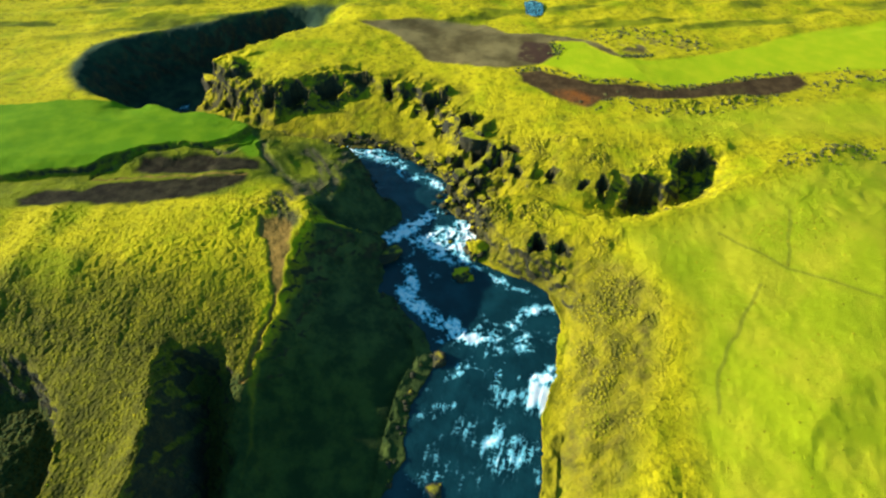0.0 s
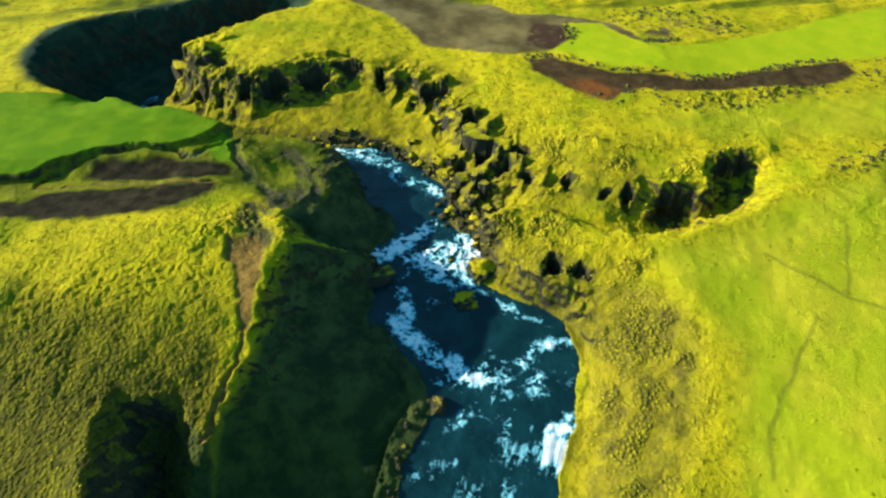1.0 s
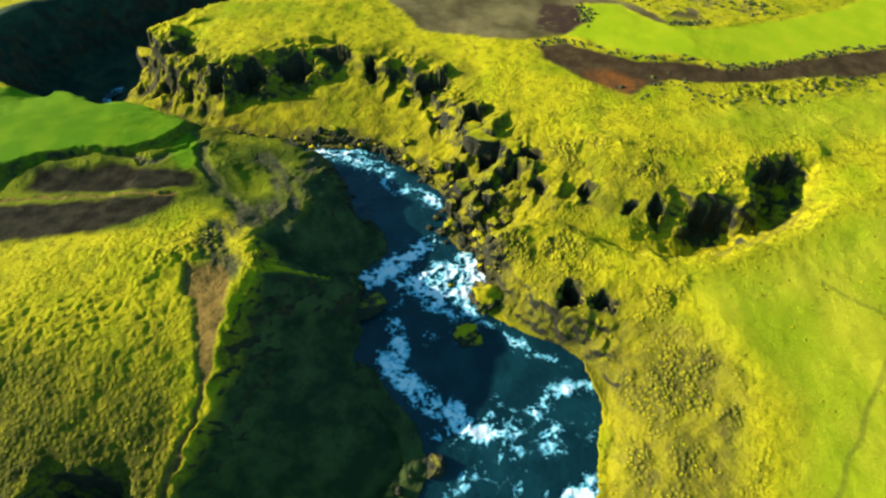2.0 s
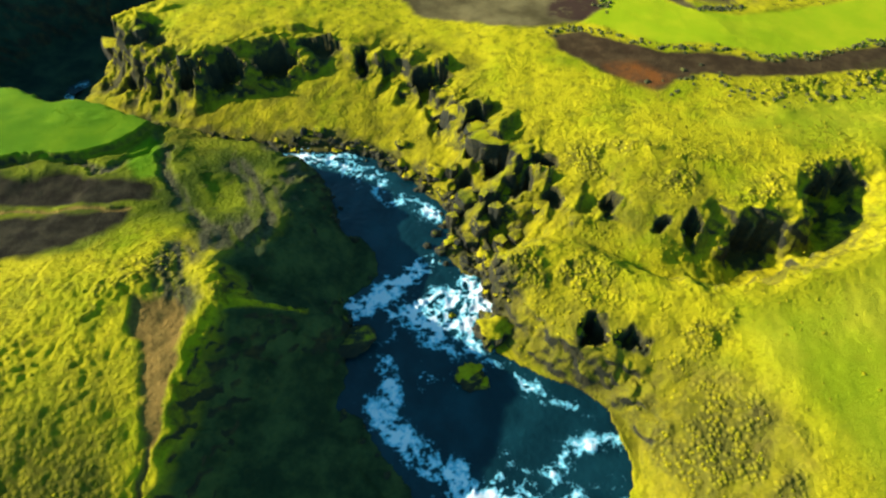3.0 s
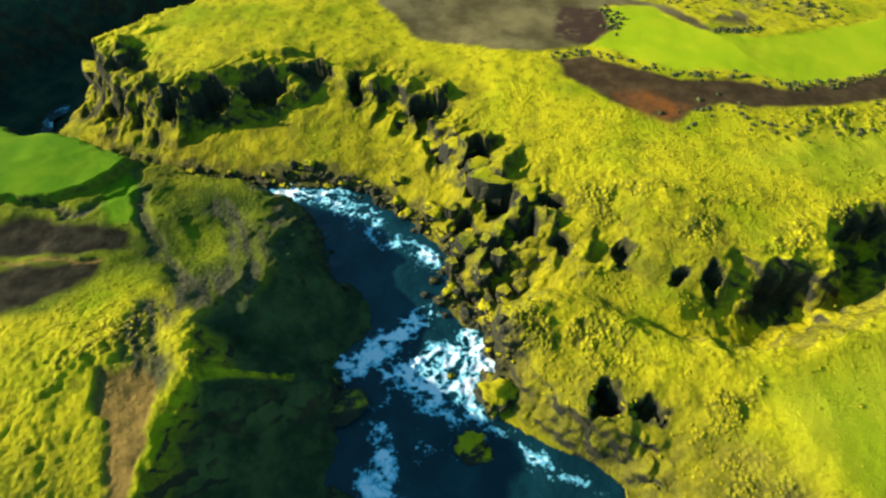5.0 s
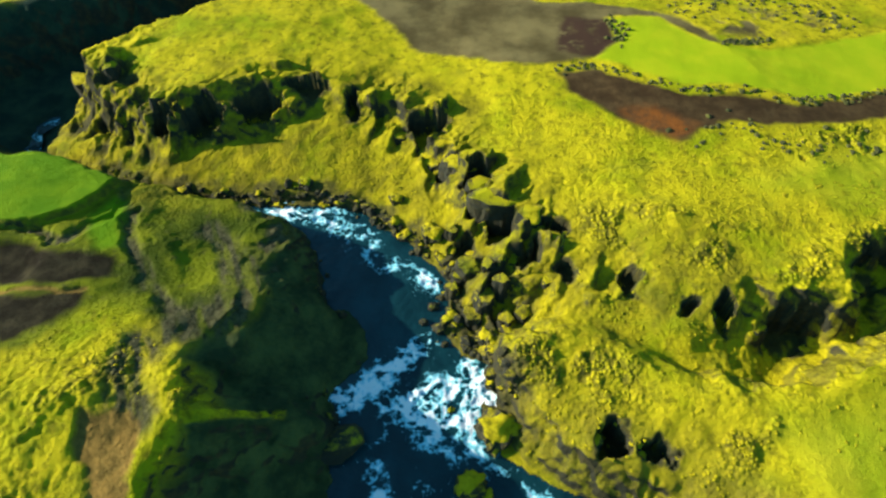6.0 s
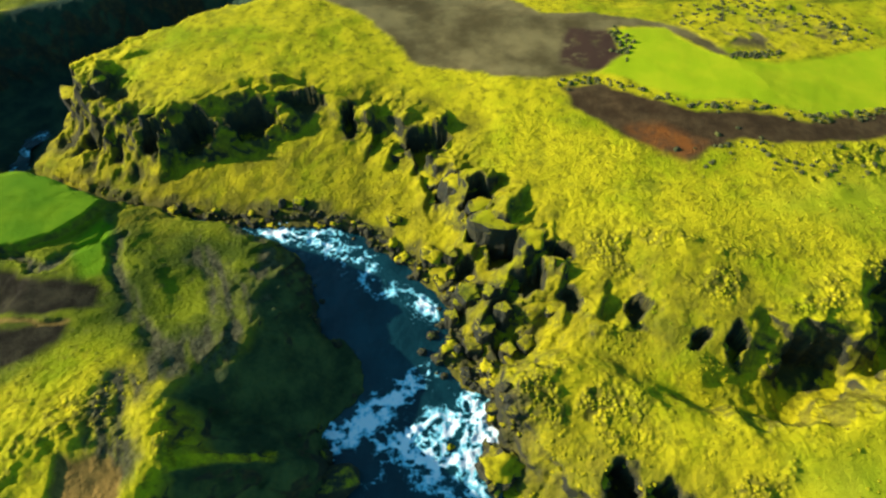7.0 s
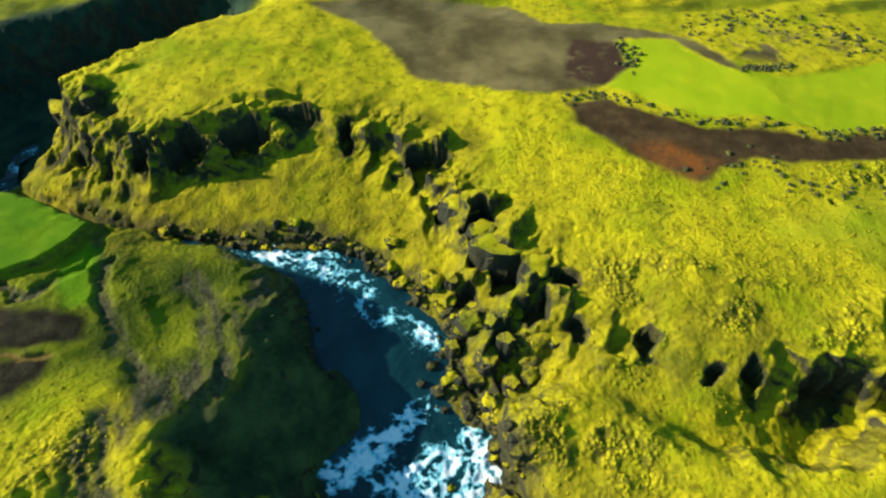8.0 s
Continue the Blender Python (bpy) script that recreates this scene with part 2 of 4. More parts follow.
def base_level(x, y):
    """The smooth land between the lines, at any plan place."""
    u, v = np.clip((x - WEST) / CELL, 0, LAND_GRID.shape[1] - 1.001), np.clip((y - SOUTH) / CELL, 0, LAND_GRID.shape[0] - 1.001)
    j, i = u.astype(int), v.astype(int)
    fu, fv = u - j, v - i
    g = LAND_GRID
    core = (g[i, j] * (1 - fu) + g[i, j + 1] * fu) * (1 - fv) + (g[i + 1, j] * (1 - fu) + g[i + 1, j + 1] * fu) * fv
    out = np.maximum(np.maximum(WEST - x, x - EAST), np.maximum(SOUTH - y, y - NORTH))
    w = step(-6, 0, out)
    return core * (1 - w) + outer_level(x, y) * w


# ---- plan of the ground cover ----
MEADOWS = [
    [(-95, 96), (-66, 99.5), (-52, 97.4), (-45, 94.6), (-38.2, 91.9), (-38.9, 88.6), (-41, 85.6), (-44.6, 83.8), (-50, 82.6), (-56.4, 81.6), (-64, 76.3), (-78, 73.6), (-95, 73)],
    [(21.9, 114), (26.5, 117.8), (25.8, 125), (34.3, 125.2), (36.9, 120.1), (40.6, 116), (49, 116.2), (64, 119.5), (90, 131), (118, 139.7), (118, 115), (80, 111.4), (68, 109.4), (52.7, 104.6), (46.5, 104), (39.9, 107), (32.7, 107), (26.6, 111.1)],
    [(-37.6, 88.6), (-35.9, 88.4), (-35.2, 84.4), (-33.9, 81), (-35.8, 80.2), (-38.2, 82.4), (-38.8, 85)],
]
SOILS = [
    [(-56, 76.4), (-55, 79.6), (-45.2, 80.8), (-39.3, 80), (-33.9, 79.8), (-32.8, 77), (-36.4, 75.6), (-40.3, 75.3)],
    [(-71, 67.4), (-67.9, 70), (-62, 70), (-60.4, 72.5), (-54.9, 73.6), (-40, 74.0), (-34.2, 74.4), (-34.6, 72.4), (-38.4, 68.6), (-44, 66.8), (-50, 66.2), (-59, 66), (-70, 65.3)],
    [(16.8, 110.5), (21.5, 111.8), (26, 108.2), (32.7, 104.6), (41.2, 104.4), (46.1, 102.8), (52.7, 103.8), (68, 108.6), (79.9, 110.8), (80, 106), (73.6, 102.6), (54, 100), (44.8, 98.4), (37.2, 99.2), (32.1, 97.6), (29.5, 95.8), (22.9, 100.8), (17, 106.5)],
    [(-22, 137), (-6.5, 140), (11, 138), (16, 131), (24.2, 131.2), (32.3, 128.2), (36.3, 126.1), (39, 122.6), (41.1, 116.9), (39.2, 117), (36.7, 120.5), (34.1, 125.5), (25.7, 125.6), (26.4, 117.8), (21.9, 114.1), (17.1, 112.9), (11.3, 112.5), (5.7, 114.7), (-3.4, 117.4), (-6.5, 123.1), (-12.3, 130.7)],
]
PEAT = [(17.8, 120), (19.4, 125.4), (25.6, 125), (26.3, 117.8), (21.9, 114.4), (18, 115.6)]
RUST = [(23.6, 102.6), (28.1, 102.4), (32.3, 98.8), (29.3, 96), (24.8, 99.2)]
TRAIL = [(-24.2, 49.5), (-24.6, 47), (-25.6, 43.4), (-26.4, 40.4), (-27.2, 37)]
PATH_WEST = [(-62.8, 74), (-55.4, 74.7), (-46.3, 74.8), (-40, 74.5), (-35.3, 74.6)]
TRAIL_HEAD = [(-29.2, 61.8), (-24.6, 61.9), (-23.4, 59.1), (-23.7, 56.1), (-23.5, 52.6), (-23.6, 48.6), (-24.9, 48.6), (-25.6, 52.7), (-26.9, 56.3), (-28.8, 59.2)]


# Washed-out gullies on the western bank: half width, then the line.
WASHES = [
    (0.9, [(-35.1, 86.1), (-33.6, 81.6), (-30.7, 77.7), (-27.5, 74.1), (-24.7, 71.8)]),
    (1.5, [(-25.9, 84.1), (-23, 82.4), (-21.5, 78.3), (-21.6, 75.2), (-22.6, 72.4)]),
    (2.3, [(-22.6, 72.4), (-24.6, 70.8), (-26.6, 69), (-26.8, 66), (-25.8, 63.6), (-24.8, 61.4)]),
    (1.3, [(-22.6, 88.6), (-19, 86.6), (-18.2, 83.4), (-20.4, 80), (-19, 75.4), (-20.2, 71.8), (-23, 69.8)]),
    (0.5, [(-24.1, 82.8), (-20.7, 81.9), (-17.6, 83)]),
    (0.5, [(-22.1, 78.3), (-19.2, 78.4), (-17.4, 79.5)]),
    (0.5, [(-62.4, 74.8), (-56.8, 81.3), (-50, 82.6), (-43.5, 83), (-40.8, 80.8)]),
    (0.9, [(-40.8, 80.8), (-38.2, 83.6), (-36.6, 86.4), (-37.4, 90.4)]),
]
STONY = [(40, 121), (47, 118.6), (56, 122), (62, 121), (57, 126), (47, 128)]


def wash_at(x, y):
    jx, jy = x + 0.9 * fbm(x, y, 2.2, 4, 61), y + 0.9 * fbm(x, y, 2.2, 4, 62)
    return np.maximum.reduce([1 - step(0.4 * w, 1.3 * w, edge_far(jx, jy, line)) for w, line in WASHES])


def cover(x, y):
    """Shares of meadow, bare soil, rust-red ash and trodden earth at plan places."""
    jx, jy = x + 0.9 * fbm(x, y, 4, 4, 21), y + 0.9 * fbm(x, y, 4, 4, 22)
    meadow = np.maximum.reduce([patch(jx, jy, p, 0.7) for p in MEADOWS])
    sx, sy = x + 0.8 * fbm(x, y, 2.6, 4, 21), y + 0.8 * fbm(x, y, 2.6, 4, 22)
    soil = np.maximum.reduce([patch(sx, sy, p, 0.6) for p in SOILS]) * (1 - meadow)
    soil = np.maximum(soil, step(0.0, 0.3, fbm(x, y, 3, 4, 63)) * patch(jx, jy, STONY, 2.0))
    rust = patch(jx, jy, RUST, 1.4)
    tx, ty = x + 0.8 * fbm(x, y, 1.8, 4, 5), y + 0.6 * fbm(x, y, 1.6, 4, 67)
    trail = np.maximum(patch(tx, ty, TRAIL_HEAD, 0.3), 1 - step(0.2, 0.5, edge_far(tx, ty, TRAIL)))
    trail = np.maximum(trail, 0.9 - 0.9 * step(0.12, 0.42, edge_far(tx, ty, PATH_WEST)))
    return meadow, soil, rust, trail


HEATH = [(-95, 76), (-66, 77.5), (-57, 82.5), (-44, 84.8), (-39, 88), (-46, 94), (-30, 91), (-17.5, 89), (-15.5, 84), (-18.5, 80), (-16.5, 75), (-19.6, 71), (-23, 68.4), (-26.4, 70.2), (-30, 72.4), (-33.4, 71.6), (-37, 68.4), (-46, 66.6), (-60, 65.4), (-95, 63)]
# SLOPE, GULLIES and CANYON outline ground in shade, which is coloured darker.
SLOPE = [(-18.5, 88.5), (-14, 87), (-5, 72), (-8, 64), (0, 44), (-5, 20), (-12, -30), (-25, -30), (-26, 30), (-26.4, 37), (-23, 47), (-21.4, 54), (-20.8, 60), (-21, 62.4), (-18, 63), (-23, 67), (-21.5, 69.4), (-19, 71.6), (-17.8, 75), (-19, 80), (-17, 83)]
# The sunlit crest, left out of the painted shade.
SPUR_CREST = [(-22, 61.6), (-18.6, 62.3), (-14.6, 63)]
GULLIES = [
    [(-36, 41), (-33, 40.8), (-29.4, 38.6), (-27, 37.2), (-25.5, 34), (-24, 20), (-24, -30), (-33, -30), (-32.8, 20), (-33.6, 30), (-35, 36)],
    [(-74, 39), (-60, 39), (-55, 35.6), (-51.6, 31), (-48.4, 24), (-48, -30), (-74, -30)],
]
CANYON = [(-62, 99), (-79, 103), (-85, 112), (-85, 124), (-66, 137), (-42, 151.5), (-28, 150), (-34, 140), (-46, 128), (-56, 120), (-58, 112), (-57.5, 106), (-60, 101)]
SCREE = [(17, 54), (10, 59.5), (8, 64), (16, 63), (24, 58.5), (31, 55), (33, 48), (31, 41), (27, 33), (22, 24), (14, 24), (17.5, 38), (20, 50)]
PLAIN = [(30, 61), (38, 63.5), (48, 69), (62, 75), (90, 82), (110, 40), (70, 10), (32, 15), (34, 35), (37, 47)]
UPLAND = [(34, 88), (44, 85), (60, 85), (110, 90), (110, 104), (80, 99), (56, 96), (44, 92)]
TRACKS = [[(48, 51.6), (42.6, 44.6), (38, 38.6), (36.5, 33)], [(45, 61.5), (53.5, 54.6), (65, 49)], [(53.5, 54.6), (58, 66)]]


def second_cover(x, y):
    """Shares of dark heath, gullied scree, sweet grass and faint sheep tracks."""
    jx, jy = x + 1.6 * fbm(x, y, 6, 4, 23), y + 1.6 * fbm(x, y, 6, 4, 24)
    heath, scree, plain = patch(jx, jy, HEATH, 1.2), patch(jx, jy, SCREE, 2.5), np.maximum(patch(jx, jy, PLAIN, 3.0), 0.8 * patch(jx, jy, UPLAND, 3.0))
    # Dark heath streaks on the far moor, also colouring in its shadow lines.
    moor = step(0.08, 0.30, bands(x, y, 8, 3.5, 5, 5, 26)) * step(124, 136, y)
    heath = np.maximum(heath, 0.9 * moor)
    far = np.minimum.reduce([edge_far(x + 0.4 * fbm(x, y, 3, 2, 25), y, t) for t in TRACKS])
    return heath, scree, plain, 1 - step(0.12, 0.4, far)


# Stretches of the slopes where the turf is broken into terracettes and tussocks.
DRIFTS = [
    [(17, 86), (22, 85.5), (27, 83.6), (34, 81), (34, 78.4), (29, 77.6), (25, 79.6), (20, 79.6), (17, 82)],
    [(31, 78), (39, 79), (47, 81), (46, 78.6), (38, 75.6), (32, 75.4)],
    [(7, 69.4), (12.4, 70.6), (16, 69.8), (20, 65.6), (30, 62.8), (26, 59.8), (18, 64), (12, 65), (8, 66.6)],
    [(43, 96), (52, 99.5), (66, 104), (64, 98), (52, 94)],
    [(19, 54), (27, 57), (32, 52), (33, 45), (29, 37), (24, 29), (19, 30), (20, 42)],
    [(-33, 61), (-22, 60), (-20.6, 63), (-24, 68), (-31, 67)],
]


def drift_at(x, y):
    jx, jy = x + 2 * fbm(x, y, 5, 3, 53), y + 2 * fbm(x, y, 5, 3, 54)
    return np.maximum.reduce([patch(jx, jy, p, 1.6) for p in DRIFTS]) * step(-0.2, 0.25, fbm(x, y, 2.6, 3, 55))


# Alcoves broken out of the crags: middle, half width, half depth, and how far the floor lies under the lip.
ALCOVES_EAST = [(-2.0, 102.4, 2.8, 1.9, 1.6), (0.6, 95.3, 1.5, 2.0, 2.0), (4.9, 91.8, 1.8, 2.0, 2.3), (6.8, 86.2, 1.6, 1.8, 2.0), (12.6, 84.0, 1.4, 1.8, 2.3), (13.8, 78.9, 1.3, 1.2, 1.4), (9.6, 81.4, 1.2, 1.3, 1.5), (2.6, 84.4, 1.2, 1.4, 1.2), (19.8, 76.8, 1.2, 1.4, 1.6), (28.4, 73.4, 0.9, 1.2, 1.4), (24.6, 73.4, 0.8, 0.8, 0.8), (34.9, 72.2, 2.6, 1.8, 0.6), (15.7, 61.6, 1.7, 1.6, 2.4), (19.4, 60.1, 1.5, 0.8, 1.4), (46.6, 77.8, 2.8, 3.0, 0.4), (43.2, 92.0, 0.5, 0.6, 1.2)]
ALCOVES_NORTH = [(-32.0, 104.4, 2.9, 2.2, 0.3), (-25.4, 106.2, 3.1, 2.1, 0.4), (-18.0, 109.6, 2.8, 1.4, 0.8), (-37.2, 103.6, 1.2, 1.9, 0.2), (-12.0, 106.8, 1.0, 2.4, 0.8)]
ALCOVES = ALCOVES_EAST + ALCOVES_NORTH


def carve(x, y, z):
    """Cuts the alcoves: a level floor and an upright ragged wall behind it."""
    jx, jy = x + 1.7 * fbm(x, y, 2.6, 4, 18), y + 1.4 * fbm(x, y, 2.2, 4, 19)
    for cx, cy, rx, ry, under in ALCOVES:
        near = (np.abs(x - cx) < rx + 2) & (np.abs(y - cy) < ry + 2)
        if near.any():
            lip = float(base_level(np.array([cx]), np.array([cy - ry]))[0])
            u = ((jx[near] - cx) / rx) ** 2 + ((jy[near] - cy) / ry) ** 2
            z[near] = np.minimum(z[near], lip - under + 9 * step(0.8, 1.5, u))
    return z


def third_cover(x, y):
    """Share of dark green that paints shade onto the western slope, gullies and canyon."""
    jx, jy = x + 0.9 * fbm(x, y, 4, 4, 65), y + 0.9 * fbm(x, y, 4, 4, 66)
    slope_shade = np.maximum(patch(jx, jy, SLOPE, 0.9) * step(0.35, 0.8, edge_far(jx, jy, SPUR_CREST)), patch(jx, jy, CANYON, 1.5))
    slope_shade = np.maximum.reduce([slope_shade] + [patch(jx, jy, p, 0.9) for p in GULLIES])
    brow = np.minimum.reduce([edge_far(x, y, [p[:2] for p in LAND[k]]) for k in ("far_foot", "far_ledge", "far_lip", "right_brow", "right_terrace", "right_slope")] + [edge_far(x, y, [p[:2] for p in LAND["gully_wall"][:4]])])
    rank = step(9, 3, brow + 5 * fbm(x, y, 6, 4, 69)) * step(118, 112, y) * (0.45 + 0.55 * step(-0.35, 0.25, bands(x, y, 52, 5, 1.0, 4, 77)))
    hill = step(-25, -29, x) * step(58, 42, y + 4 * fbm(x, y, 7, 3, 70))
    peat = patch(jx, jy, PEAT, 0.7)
    return slope_shade, np.maximum(rank, hill), peat, hill


KNOB = [(-38, 98.5), (-48, 102), (-56, 108), (-57, 117), (-48, 118), (-42, 112), (-39, 105)]
BROKEN_BANK = [(0.6, 74.2), (4.6, 72.2), (7.4, 73.4), (10.4, 75.4), (9, 79), (6.4, 82), (3.4, 83.6), (1.2, 81)]


def fourth_cover(x, y):
    """Shares of grey gravel in the washed-out gullies, bare rock in the alcoves, turf on the eastern rim and tufted grass."""
    gravel = wash_at(x, y) * (0.35 + 0.65 * step(-0.3, 0.2, bands(x, y, 115, 5, 0.6, 4, 68)))
    jx, jy = x + 1.7 * fbm(x, y, 2.6, 4, 18), y + 1.4 * fbm(x, y, 2.2, 4, 19)
    bare = np.zeros_like(gravel)
    for cx, cy, rx, ry, under in ALCOVES:
        bare = np.maximum(bare, step(1.75, 1.15, ((jx - cx) / rx) ** 2 + ((jy - cy) / ry) ** 2) * step(-0.42, -0.1, fbm(x, y * 0.6, 1.5, 3, 87)))
    knob = patch(x, y, KNOB, 2.0) * step(0.02, -0.28, fbm(x, y * 0.7, 1.7, 4, 78))
    ledge = patch(jx, jy, BROKEN_BANK, 0.8) * step(-0.25, 0.05, fbm(x, y, 1.6, 3, 79))
    shore = step(3.2, 1.0, edge_far(jx, jy, RIGHT_EDGE[14:28]) + 2.2 * fbm(x, y, 2.4, 3, 86))
    bare = np.maximum.reduce([bare, knob, ledge, 0.85 * shore])
    turf = step(4, 2, edge_far(x, y, [p[:2] for p in LAND["promontory"][4:]]))
    return gravel, bare, turf, drift_at(x, y)


def land(x, y):
    """The height of the ground with its relief, and how steep and how hummocky it is."""
    field = step(-20, -26, x) * step(67, 62, y)
    even = field * step(42, 50, y)
    rim_east = step(6, 2, edge_far(x, y, [p[:2] for p in LAND["promontory"]]))
    bold = (1 - 0.75 * rim_east) * (1.3 + 0.6 * step(92, 100, y) * step(125, 116, y) - 0.9 * even)
    wx = x + bold * fbm(x, y, 6, 3, 1) + 0.45 * fbm(x, y, 1.8, 2, 2)
    wy = y + bold * fbm(x, y, 6, 3, 3) + 0.45 * fbm(x, y, 1.8, 2, 4)
    brow = np.minimum.reduce([edge_far(x, y, [p[:2] for p in LAND[k]]) for k in ("far_lip", "right_brow")] + [edge_far(x, y, [p[:2] for p in some]) for some in (LAND["gully_wall"][:3], LAND["far_brow"][4:8])])
    crags = step(6.0, 1.5, brow)
    ledges = step(6.5, 2.0, brow + 2.5 * step(8, 16, x) + 1.5 * fbm(x, y, 5, 3, 76)) * step(124, 117, y)
    wx, wy = wx + crags * 0.7 * fbm(x, y, 2.8, 3, 27), wy + crags * 0.7 * fbm(x, y, 2.8, 3, 28)
    shore = np.minimum(edge_far(x, y, LEFT_EDGE), edge_far(x, y, RIGHT_EDGE))
    calm = step(0.3, 3.0, shore)
    wx, wy = x + (wx - x) * calm, y + (wy - y) * calm
    z = base_level(wx, wy)
    e = 0.5
    steep = np.hypot(base_level(wx + e, wy) - base_level(wx - e, wy), base_level(wx, wy + e) - base_level(wx, wy - e)) / (2 * e)
    meadow, soil, rust, trail = cover(x, y)
    wet = inside(x + 0.9 * fbm(x, y, 2.6, 3, 35) + 1.3 * fbm(x, y, 7, 2, 38), y + 0.9 * fbm(x, y, 2.6, 3, 36) + 1.3 * fbm(x, y, 7, 2, 39), RIVER)
    rough = np.clip(1 - meadow - 0.8 * soil - patch(x, y, POND, 3.0), 0, 1) * np.where(wet, 0, step(0.0, 1.2, shore))
    near = step(900, 120, np.hypot(x, y - 60))
    cliff = step(0.55, 1.1, steep)
    big = (0.35 * fbm(x, y, 11, 4, 6) + 0.16 * fbm(x, y, 3.2, 3, 7)) * (1 - 0.6 * even) * (1 - 0.6 * step(27, 36, x) * step(66, 60, y))
    ux, uy = x + 0.5 * fbm(x, y, 1.4, 2, 15), y + 0.5 * fbm(x, y, 1.4, 2, 16)
    patchy = step(0.0, 0.45, fbm(x, y, 8, 3, 10))
    crown = step(100, 112, y)
    plain = step(27, 36, x) * step(66, 60, y)
    amount = np.clip((0.08 + 0.75 * patchy) * (1 - crown * 0.6) * (1 - 0.75 * plain) + 0.45 * field, 0, 1)
    lumps = 0.16 * domes(ux, uy, 1.1, 8) * (0.4 - 0.2 * field + 1.1 * field * step(50, 41, y)) + (0.18 + 0.10 * field) * domes(ux + 5, uy, 0.65, 9)
    z = z + rough * (big + near * lumps * (1 - trail) * amount * (1 - 0.5 * cliff))
    z = z + drift_at(x, y) * rough * (1 - 0.75 * step(60, 55, y) * step(8, 14, x)) * (0.42 * domes(x + 0.4 * fbm(x, y, 1.1, 2, 56), (y + 0.4 * fbm(x, y, 1.1, 2, 57)) * 0.75, 0.85, 58) - 0.1)
    z = z + crags * rough * 0.45 * fbm(x, y, 3.4, 3, 29)
    # Slabs of the crags: mossy backs towards the west, broken faces towards the south-east.
    north = step(2, -10, x)
    z = z + ledges * rough * (north * (1.7 * slabs(x, y, -48, 7.0, 81) + 0.4 * slabs(x, y, -30, 2.6, 82)) + (1 - north) * (1.7 * slabs(x, y, -22, 5.0, 83) + 0.4 * slabs(x, y, -50, 2.2, 84)) - 0.8)
    rim = step(3.2, 0.6, edge_far(x, y, [p[:2] for p in LAND["left_rim"][15:20]])) * rough
    z = z + rim * (0.6 * slabs(x, y, -55, 2.6, 85) - 0.35)
    z = z + patch(x, y, KNOB, 2.0) * rough * (1.1 * fbm(x, y * 0.7, 1.7, 4, 78) + 0.5 * fbm(x, y, 4, 2, 80))
    scree = patch(x, y, SCREE, 3.0) * rough * (0.25 + 0.75 * step(60, 54, y))
    runs = fbm((x + 0.5 * y) * 0.35, y - 0.5 * x, 2.2, 4, 33)
    z = z + scree * (0.3 * runs - 0.25 * np.abs(fbm((x + 0.5 * y) * 0.3, y - 0.5 * x, 3.6, 3, 34)))
    # Gullied banks: ribs that run down the slope of the eastern crags.
    ribs = np.abs(fbm(x * 1.0, y * 0.45, 5.0, 4, 17)) * 2 - 0.5
    z = z - step(0.25, 0.7, steep) * rough * 0.9 * np.clip(ribs, -0.5, 1) * step(-8, 4, x) * step(70, 78, y) * 0.6
    z = z + cliff * rough * (0.5 * fbm(x, y, 2.4, 4, 11) + 0.3 * domes(ux, uy, 0.9, 12))
    z = z + 1.1 * patch(x + 0.8 * fbm(x, y, 4, 4, 21), y + 0.8 * fbm(x, y, 4, 4, 22), MEADOWS[0], 0.5)
    z = z - 0.14 * trail * (1 - wet) + (1 - rough) * (0.06 * fbm(x, y, 4, 4, 13))
    # Moss ledges that slant across the crags, and fine broken relief on them.
    z = z + crags * rough * (0.5 * bands(x, y, 35, 4, 1.3, 4, 71) + 0.22 * fbm(x, y, 0.7, 3, 72)) + cliff * rough * 0.2 * fbm(x, y, 0.6, 2, 73)
    ridges = step(124, 140, y) * step(900, 400, y)
    z = z + ridges * (1.1 * bands(x, y, 8, 3, 9, 4, 74) - 0.5 * np.abs(bands(x, y, 20, 3, 6, 3, 75))) * (1 - patch(x, y, POND, 5.0))
    z = carve(x, y, z)
    z = z - (0.25 + 0.35 * step(-30, -36, x)) * wash_at(x, y) * (0.7 + 0.6 * fbm(x, y, 1.5, 3, 64))
    bank = water_level(x, y) + 0.12 + 0.5 * step(0, 2, shore) * (0.6 + fbm(x, y, 1.2, 3, 37))
    z = np.where(wet, np.minimum(z, water_level(x, y) - 0.7), np.where(shore < 2.5, np.maximum(z, bank), z))
    z = z + (0.6 + 2.2 * step(0, 500, y - 150)) * fbm(x, y, 60, 4, 14) * step(0, 60, np.maximum(np.abs(x) - 95, y - 152))
    return z, steep, rough


def ramp(lo, hi, fine, reach_lo, reach_hi):
    """Grid coordinates: even and fine between lo and hi, then wider and wider out to the reach."""
    mid = list(np.arange(lo, hi + fine / 2, fine))

    def outward(reach):
        out, s = [0.0], fine
        while out[-1] < reach:
            s *= 1.02 if s < 1.0 else 1.09
            out.append(out[-1] + s)
        return np.array(out[1:])

    return np.concatenate([mid[0] - outward(mid[0] - reach_lo)[::-1], mid, mid[-1] + outward(reach_hi - mid[-1])])


# ---- materials ----
def material(name):
    m = bpy.data.materials.new(name)
    m.use_nodes = True
    return m, m.node_tree, m.node_tree.nodes["Principled BSDF"]


def node(nt, kind, **inputs):
    n = nt.nodes.new(kind)
    for key, value in inputs.items():
        k = key.replace("_", " ")
        if hasattr(value, "is_linked"):
            nt.links.new(value, n.inputs[k])
        else:
            n.inputs[k].default_value = value
    return n


